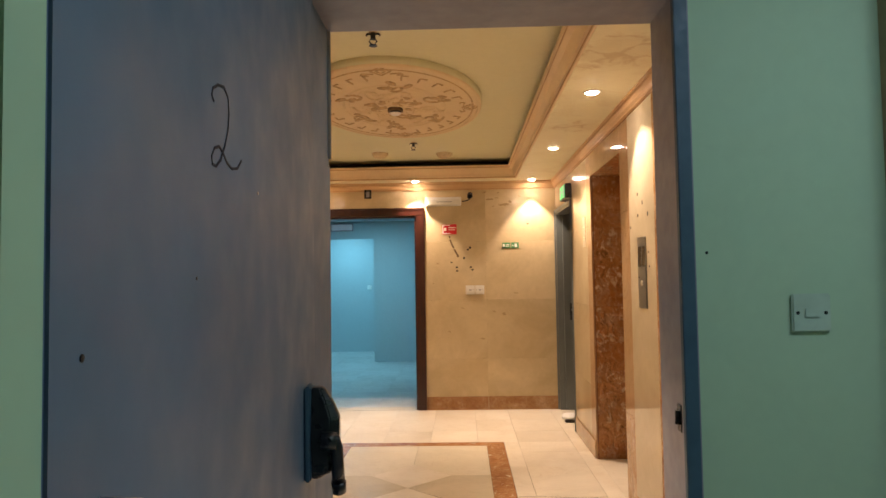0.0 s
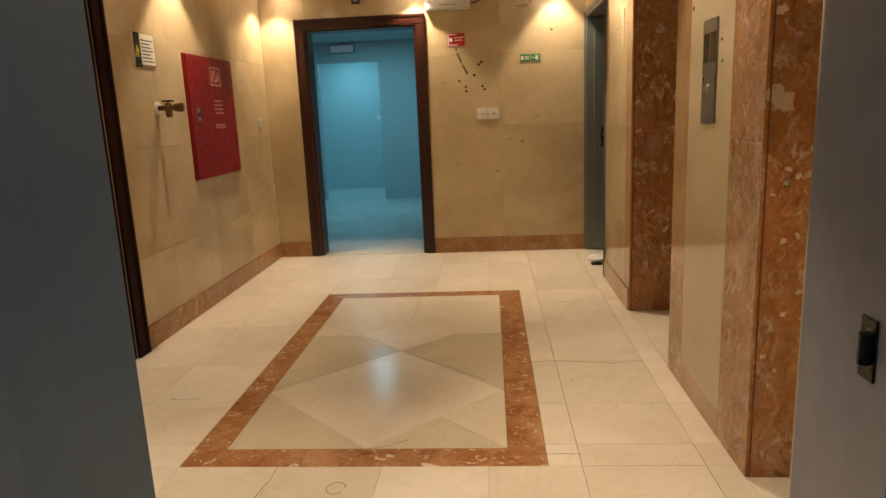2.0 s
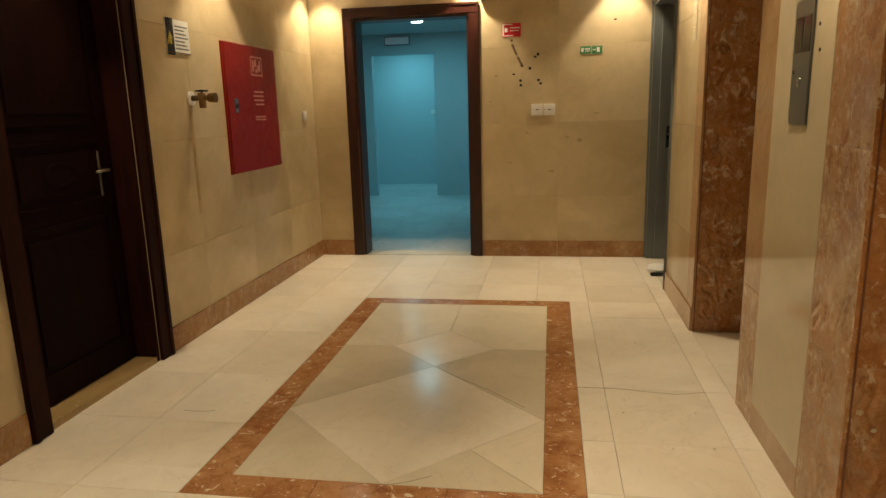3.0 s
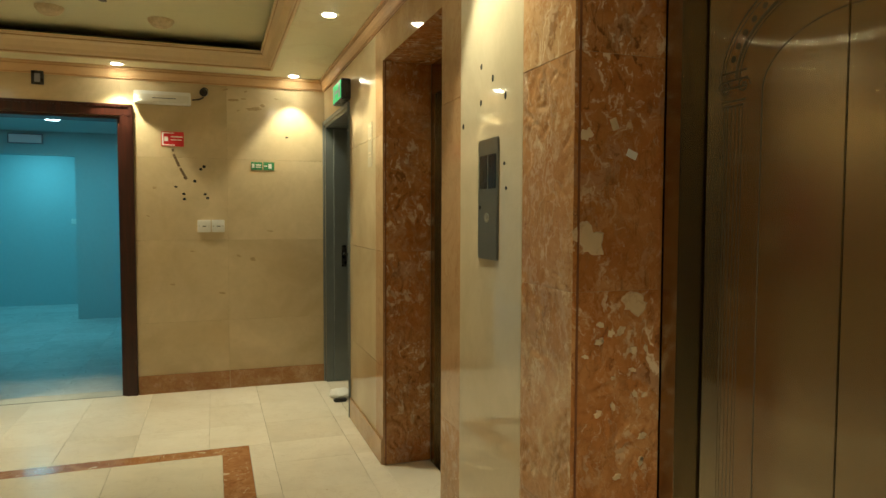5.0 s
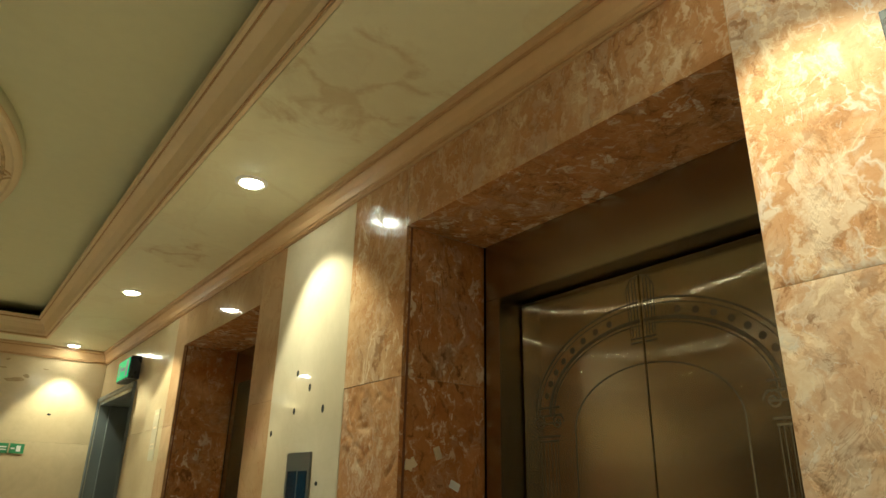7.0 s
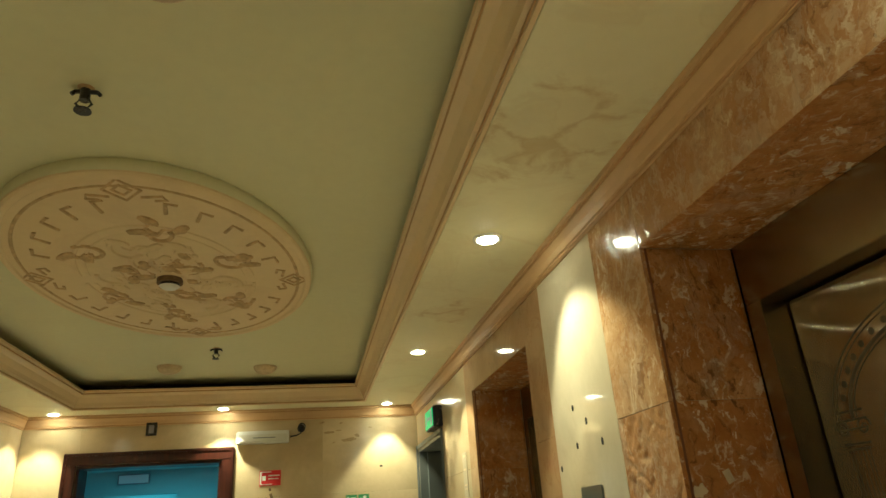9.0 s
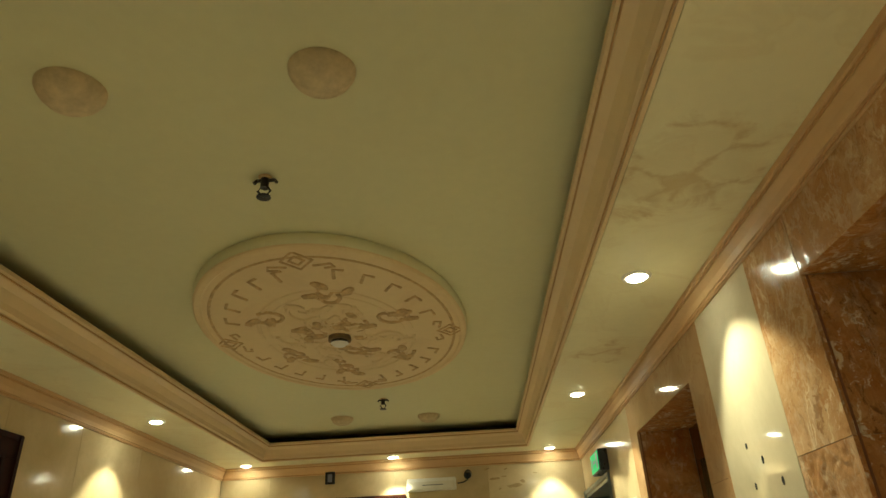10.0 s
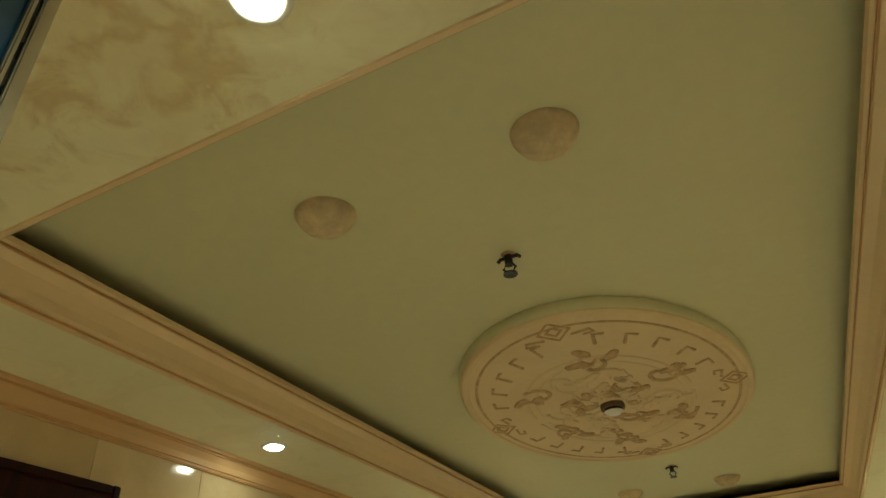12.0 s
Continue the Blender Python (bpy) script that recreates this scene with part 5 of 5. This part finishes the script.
for k in range(3):
    part("lettering_bar", abox(XR - 0.005, XR - 0.0038, 3.285 - k * 0.026, 3.298 - k * 0.026, 2.142, 2.160), M_WHITE, tag)

# ---- downlights ----
dl = None
for lx, ly, _, _, _ in DOWNLIGHTS:
    if dl is None:
        dl = thing("downlight", (lx, ly, SOFFIT), "lit recessed downlight with white trim in the soffit", "downlight", "soffit downlights")
        bm = bmesh.new()
        prof = [(0.036, -0.002), (0.040, -0.008), (0.052, -0.006), (0.054, 0.0)]
        rg = [[bm.verts.new((lx + r * math.cos(2 * math.pi * k / 32), ly + r * math.sin(2 * math.pi * k / 32), SOFFIT + z)) for k in range(32)] for r, z in prof]
        for A, B in zip(rg, rg[1:]):
            for k in range(32):
                bm.faces.new((A[k], A[(k + 1) % 32], B[(k + 1) % 32], B[k]))
        part("trim_ring", bm, M_WHITE, dl, "", True)
        part("lamp_lens", acyl((lx, ly, SOFFIT - 0.0008), (lx, ly, SOFFIT - 0.011), 0.0375, 0.031, seg=32), M_LAMP, dl, "glowing lamp lens")
    else:
        copy_thing(dl, pose(lx, ly, SOFFIT))
cl = thing("ceiling_lamp", (0.65, 11.55, 2.5), "glowing cool white round corridor lamp", "ceiling lamp")
part("rim", acyl((0.65, 11.55, 2.4995), (0.65, 11.55, 2.488), 0.10, 0.095, seg=28), M_WHITE, cl)
part("lens", acyl((0.65, 11.55, 2.4885), (0.65, 11.55, 2.478), 0.08, 0.07, seg=28), M_COOLLAMP, cl)
tl = thing("tube_light", (3.45, 1.62, 2.70), "cool white tube light on the stair lobby ceiling", "tube light")
part("batten", abox(2.80, 4.10, 1.58, 1.66, 2.672, 2.6995, bevel=0.003), M_WHITE, tl)
xs = thing("corridor_sign", (0.06, CY, 2.40), "dim lit rectangular sign over the alcove", "sign")
part("housing", abox(-0.14, 0.26, CY - 0.035, CY - 0.0005, 2.33, 2.46, bevel=0.004), M_STAIRFRAME, xs)
part("face", abox(-0.125, 0.245, CY - 0.039, CY - 0.0345, 2.343, 2.447, bevel=0.001), M_SIGNLIT, xs)

# ---- ceiling: medallion, detector, sprinklers, patches ----
CX, CYM, EA, EB, ZT = 1.743, 5.905, 0.622, 0.985, 2.73
med = thing("ceiling_medallion", (CX, CYM, ZT), "oval peach plaster ceiling medallion with worn raised ornament", "ceiling medallion")


def ell(f, a, z):
    return (CX + EA * f * math.cos(a), CYM + EB * f * math.sin(a), z)


bm = bmesh.new()
N = 96
prof = [(0.998, ZT - 0.044), (0.996, ZT - 0.050), (0.985, ZT - 0.056), (0.957, ZT - 0.058), (0.945, ZT - 0.050), (0.0, ZT - 0.050)]
rg = []
for f, z in prof[:-1]:
    rg.append([bm.verts.new(ell(f, 2 * math.pi * k / N, z)) for k in range(N)])
for A, B in zip(rg, rg[1:]):
    for k in range(N):
        bm.faces.new((A[k], A[(k + 1) % N], B[(k + 1) % N], B[k]))
bm.faces.new(rg[-1])
part("disc", bm, M_MEDAL, med)
bm = bmesh.new()
rg = [[bm.verts.new(ell(f, 2 * math.pi * k / N, z)) for k in range(N)] for f, z in ((1.0, ZT - 0.0005), (1.003, ZT - 0.008), (1.0, ZT - 0.044), (0.98, ZT - 0.046))]
for A, B in zip(rg, rg[1:]):
    for k in range(N):
        bm.faces.new((A[k], A[(k + 1) % N], B[(k + 1) % N], B[k]))
part("rim", bm, M_CEIL, med, "cream painted rim", True)
ZO = ZT - 0.050
for f, r in ((0.90, 0.007), (0.58, 0.009), (0.52, 0.006)):
    a0, a1 = (0, 2 * math.pi) if f > 0.6 else (math.pi * 0.02, math.pi * 0.98)
    pts = [ell(f, a0 + (a1 - a0) * k / 80, ZO) for k in range(80)]
    part("ring_moulding", tube(bmesh.new(), pts, r, 6, f > 0.6, flat=(2, 0.6)), M_ORN if f > 0.6 else M_MEDAL, med)
    if f < 0.6:
        part("ring_moulding", tube(bmesh.new(), [(2 * CX - x, 2 * CYM - y, z) for x, y, z in pts], r, 6, flat=(2, 0.6)), M_MEDAL, med)
for k in range(26):
    a = 2 * math.pi * (k + 0.5) / 26
    if abs(math.cos(a)) > 0.985 or abs(math.sin(a)) > 0.985:
        continue
    b = a + 0.05
    part("key_tick", tube(bmesh.new(), [ell(0.71, a, ZO), ell(0.80, a, ZO), ell(0.80, b + 0.03, ZO)], 0.0080, 6, flat=(2, 0.8)), M_ORN, med)
for k in range(4):
    a = k * math.pi / 2
    bm = bmesh.new()
    o = Vector(ell(0.87, a, ZO))
    for s in (0.075, 0.036):
        tube(bm, [o + Vector((s * 0.8, 0, 0)), o + Vector((0, s, 0)), o + Vector((-s * 0.8, 0, 0)), o + Vector((0, -s, 0))], 0.007, 6, True, flat=(2, 0.8))
    t = Vector((-math.sin(a), math.cos(a), 0))
    n = Vector((-math.cos(a), -math.sin(a), 0))
    for s in (-1, 1):
        tube(bm, [o + t * s * 0.05 + n * 0.05, o + t * s * 0.12 + n * 0.04, o + t * s * 0.13 + n * 0.07, o + t * s * 0.09 + n * 0.075], 0.007, 6, flat=(2, 0.8))
    part("key_ornament", bm, M_ORN, med)
rnd = random.Random(5)


def scroll(c, size, turn, hand):
    return [(c[0] + size * (1 - k / 22) * math.cos(turn + hand * k * 0.32), c[1] + 1.25 * size * (1 - k / 22) * math.sin(turn + hand * k * 0.32), ZO) for k in range(18)]


for k in range(18):
    a = 2 * math.pi * (k + 0.3 * rnd.random()) / (12 if k < 12 else 6)
    f = (0.50 if k % 2 else 0.36) if k < 12 else 0.20
    c = ell(f, a, ZO)
    bm = bmesh.new()
    tube(bm, scroll(c, 0.055 + 0.04 * rnd.random(), a + rnd.uniform(-1, 1), 1 if k % 2 else -1), 0.0105, 6, flat=(2, 0.9))
    for j in range(3):
        b = a + rnd.uniform(-2.2, 2.2)
        L = rnd.uniform(0.04, 0.10)
        tube(bm, [c, (c[0] + L * 0.6 * math.cos(b), c[1] + 1.3 * L * 0.6 * math.sin(b), ZO), (c[0] + L * math.cos(b + 0.5), c[1] + 1.3 * L * math.sin(b + 0.5), ZO)], 0.009, 6, flat=(2, 0.8))
        q = (c[0] + L * 1.1 * math.cos(b + 0.5), c[1] + 1.4 * L * math.sin(b + 0.5), ZO)
        bmesh.ops.create_icosphere(bm, subdivisions=1, radius=1, matrix=Matrix.Translation(q) @ Matrix.Rotation(b, 4, "Z") @ Matrix.Diagonal((0.055, 0.028, 0.015, 1)))
    part("leaf_scroll", bm, M_ORN if k % 2 else M_MEDAL, med)
for k in range(8):
    a = 2 * math.pi * (k + 0.25) / 8
    bm = bmesh.new()
    p0, p1 = Vector(ell(0.10, a, ZO)), Vector(ell(0.20, a, ZO))
    bmesh.ops.create_icosphere(bm, subdivisions=2, radius=1, matrix=Matrix.Translation((p0 + p1) / 2) @ Matrix.Rotation(math.atan2((p1 - p0).y, (p1 - p0).x), 4, "Z") @ Matrix.Diagonal(((p1 - p0).length * 0.6, 0.028, 0.010, 1)))
    part("petal", bm, M_MEDAL if k % 2 else M_ORN, med, "", True)

det = thing("smoke_detector", (CX, CYM, ZO), "white round smoke detector at the medallion centre", "smoke detector")
part("base", acyl((CX, CYM, ZO - 0.0005), (CX, CYM, ZO - 0.022), 0.055, seg=32), M_SCORCH, det, "brown stained mounting base")
part("vent_band", acyl((CX, CYM, ZO - 0.022), (CX, CYM, ZO - 0.034), 0.042, seg=28), M_BLACK, det, "dark sensing slot")
part("cap", acyl((CX, CYM, ZO - 0.034), (CX, CYM, ZO - 0.046), 0.044, 0.030, seg=28), M_WHITE, det)


def sprinkler(x, y, worn):
    t = thing("sprinkler", (x, y, ZT), "dark old brass sprinkler head hanging from the ceiling", "sprinkler", "ceiling sprinklers")
    part("escutcheon", acyl((x, y, ZT - 0.0005), (x, y, ZT - 0.006), 0.022, 0.018, seg=20), M_ORN, t)
    b = part("body", acyl((x, y, ZT - 0.005), (x, y, ZT - 0.040), 0.013, seg=14), M_BLACK if worn else M_BRASS, t)
    bm = bmesh.new()
    for s in (-1, 1):
        tube(bm, [(x + s * 0.010, y, ZT - 0.036), (x + s * 0.020, y, ZT - 0.050), (x + s * 0.004, y, ZT - 0.070)], 0.004, 6)
    if worn:
        for s in (-1, 1):
            tube(bm, [(x + s * 0.008, y, ZT - 0.012), (x + s * 0.028, y + 0.006, ZT - 0.008), (x + s * 0.036, y + 0.004, ZT - 0.018)], 0.006, 6)
    part("frame_arms", bm, M_BLACK if worn else M_BRASS, b)
    part("deflector", acyl((x, y, ZT - 0.070), (x, y, ZT - 0.074), 0.022, seg=14), M_BRASS if not worn else M_BLACK, t)


sprinkler(1.766, 4.56, True)
sprinkler(1.767, 7.33, True)


def patch(x, y):
    t = thing("ceiling_patch", (x, y, ZT), "tan plaster boss on the cream painted ceiling", "plaster boss", "ceiling bosses")
    bm = bmesh.new()
    prof = [(0.084, 0.0), (0.083, -0.010), (0.074, -0.026), (0.058, -0.041), (0.040, -0.049), (0.02, -0.052)]
    rg = [[bm.verts.new((x + r * (1 + 0.03 * math.sin(3 * a + x)) * math.cos(a), y + r * math.sin(a), ZT - 0.0005 + z)) for a in [2 * math.pi * k / 36 for k in range(36)]] for r, z in prof]
    for A, B in zip(rg, rg[1:]):
        for k in range(36):
            bm.faces.new((A[k], A[(k + 1) % 36], B[(k + 1) % 36], B[k]))
    bm.faces.new(rg[-1])
    part("boss", bm, M_TAN, t, "", True)


for x, y in ((1.405, 4.11), (2.04, 4.11), (1.39, 7.83), (2.04, 7.90)):
    patch(x, y)

# ---- floor tiles ----
RX0, RX1, RY0, RY1 = 1.070, 2.547, 4.577, 7.128
IX0, IX1, IY0, IY1 = 1.213, 2.392, 4.718, 7.006


def tile(x0, x1, y0, y1, mat):
    slab("floor_tile", lobby_floor, 2, rng_tile.uniform(-0.0012, 0.0), x0, x1, y0, y1, mat, 0.0135, 0.0014)


rng_tile = random.Random(3)
XS = [XL - 0.005, 0.645, 1.070, 1.477, 1.895, 2.318, 2.675, 3.14, XR + 0.006]
YS = [YN - 0.30, 3.30, 3.73, 4.155, 4.577]
for y0, y1 in zip(YS, YS[1:]):
    for x0, x1 in zip(XS, XS[1:]):
        tile(x0, x1, y0, y1, M_FLOOR)
YSIDE = [4.577, 4.745, 5.13, 5.66, 6.36, 6.78, 7.128]
for y0, y1 in zip(YSIDE, YSIDE[1:]):
    for x0, x1 in ((XL - 0.005, 0.645), (0.645, RX0), (RX1, 2.675), (2.675, 3.14), (3.14, XR + 0.006)):
        tile(x0, x1, y0, y1, M_FLOOR)
YEND = [7.128, 7.55, 8.05, YF + 0.01]
for y0, y1 in zip(YEND, YEND[1:]):
    for x0, x1 in zip(XS, XS[1:]):
        tile(x0, x1, y0, y1, M_FLOOR)
for r0, r1 in (R1, R2):
    tile(XR + 0.006, RBACK, r0, (r0 + r1) / 2, M_FLOOR)
    tile(XR + 0.006, RBACK, (r0 + r1) / 2, r1, M_FLOOR)
tile(XR + 0.006, RBACK + 0.9, GD[0], GD[1], M_FLOOR)
tile(FD[0], FD[1], YF + 0.03, YF + 0.2, M_FLOOR)
part("threshold_joint", abox(FD[0], FD[1], YF + 0.011, YF + 0.029, -0.013, -0.002), M_CRACK, lobby_floor, "dark open joint at the doorway")
# framed inlay: breccia border
for x0, x1 in ((RX0, IX0), (IX1, RX1)):
    for y0, y1 in zip([IY0, 5.29, 5.86, 6.43], [5.29, 5.86, 6.43, IY1]):
        tile(x0, x1, y0, y1, M_BORDER)
for y0, y1 in ((RY0, IY0), (IY1, RY1)):
    for x0, x1 in zip([RX0, 1.56, 2.05], [1.56, 2.05, RX1]):
        tile(x0, x1, y0, y1, M_BORDER)


def wedge_tile(pts, mat):
    c = Vector((sum(p[0] for p in pts) / len(pts), sum(p[1] for p in pts) / len(pts)))
    vs = []
    for inset, z in ((0.0012, -0.0135), (0.0012, -0.002), (0.003, -0.0004)):
        for p in pts:
            d = (c - Vector(p)).normalized() * inset
            vs.append((p[0] + d.x, p[1] + d.y, z))
    n = len(pts)
    fs = [(i + k * n, (i + 1) % n + k * n, (i + 1) % n + k * n + n, i + k * n + n) for k in (0, 1) for i in range(n)] + [tuple(range(2 * n, 3 * n))]
    me = bpy.data.meshes.new("inlay_tile")
    me.from_pydata(vs, [], fs)
    me.materials.append(mat)
    new("inlay_tile", me).parent = lobby_floor


IXM, IYM = (IX0 + IX1) / 2, (IY0 + IY1) / 2
YQ, YT = (IY0 + IYM) / 2, (IYM + IY1) / 2
XQ, XT = (IX0 + IXM) / 2, (IXM + IX1) / 2
YA = (IYM + YT) / 2
# near half: one pale diamond; a pale replacement fills part of a corner
wedge_tile([(IX0, YQ), (IXM, IY0), (IX1, YQ), (IXM, IYM)], M_FLOOR)
wedge_tile([(IX0, IY0), (IXM, IY0), (IX0, YQ)], M_INLAY)
wedge_tile([(IXM, IY0), (IX1, IY0), (XT, (IY0 + YQ) / 2)], M_INLAY)
wedge_tile([(XT, (IY0 + YQ) / 2), (IX1, IY0), (IX1, YQ)], M_INLAYPALE)
# far half: darker flanks, a small pale diamond and duller tiles beyond it
wedge_tile([(IX0, YQ), (IXM, IYM), (XQ, YA), (IX0, YA)], M_INLAY)
wedge_tile([(IX1, YQ), (IX1, YA), (XT, YA), (IXM, IYM)], M_INLAY)
wedge_tile([(IXM, IYM), (XT, YA), (IXM, YT), (XQ, YA)], M_FLOOR)
wedge_tile([(IX0, YA), (XQ, YA), (IXM, YT), (IXM, IY1), (IX0, IY1)], M_INLAYPALE)
wedge_tile([(XT, YA), (IX1, YA), (IX1, IY1), (IXM, IY1), (IXM, YT)], M_INLAYPALE)
# corridor and stair floors
for i in range(9):
    for j in range(12):
        tile(-2.4 + i * 0.6, -1.8 + i * 0.6, YF + 0.2 + j * 0.5, YF + 0.7 + j * 0.5, M_CORFLOOR)
for i in range(5):
    for j in range(9):
        tile(1.40 + i * 0.6, 2.0 + i * 0.6, YN - 0.8 - j * 0.5, YN - 0.3 - j * 0.5, M_CORFLOOR)

# dark cracks and open joints
CRACKS = [[(2.517, 4.665), (2.601, 4.67), (2.684, 4.666)], [(1.459, 4.353), (1.464, 4.413), (1.471, 4.464)], [(1.811, 4.71), (1.886, 4.737), (1.977, 4.791)], [(0.72, 5.221), (0.8, 5.213), (0.872, 5.23)], [(1.802, 5.86), (1.93, 5.74), (2.10, 5.60), (2.30, 5.41)], [(2.548, 5.66), (2.70, 5.665), (3.0, 5.62), (3.14, 5.655)], [(1.784, 4.424), (1.779, 4.445), (1.764, 4.46), (1.745, 4.464), (1.727, 4.456), (1.715, 4.439), (1.712, 4.418), (1.721, 4.398), (1.737, 4.386), (1.756, 4.385), (1.774, 4.396)]]
for k, pts in enumerate(CRACKS):
    part("floor_crack", tube(bmesh.new(), [(x, y, 0.0) for x, y in pts], 0.0014, 5, flat=(2, 0.4)), M_CRACK, lobby_floor, "dirt filled crack" if k == 0 else "")
# crumbs of plaster and grout along the walls
deb = bmesh.new()
for k in range(26):
    side = rng_tile.random()
    cx = rng_tile.uniform(2.70, 3.16) if side < 0.7 else rng_tile.uniform(0.30, 1.0)
    cy = rng_tile.uniform(4.2, 6.6)
    cr = rng_tile.uniform(0.002, 0.005)
    bmesh.ops.create_icosphere(deb, subdivisions=1, radius=cr, matrix=Matrix.Translation((cx, cy, cr * 0.3)) @ Matrix.Diagonal((1.3, 0.9, 0.5, 1)))
tagged(part("floor_debris", deb, M_TAN), "scattered small crumbs of grout on the floor", "debris", "", "stuff")
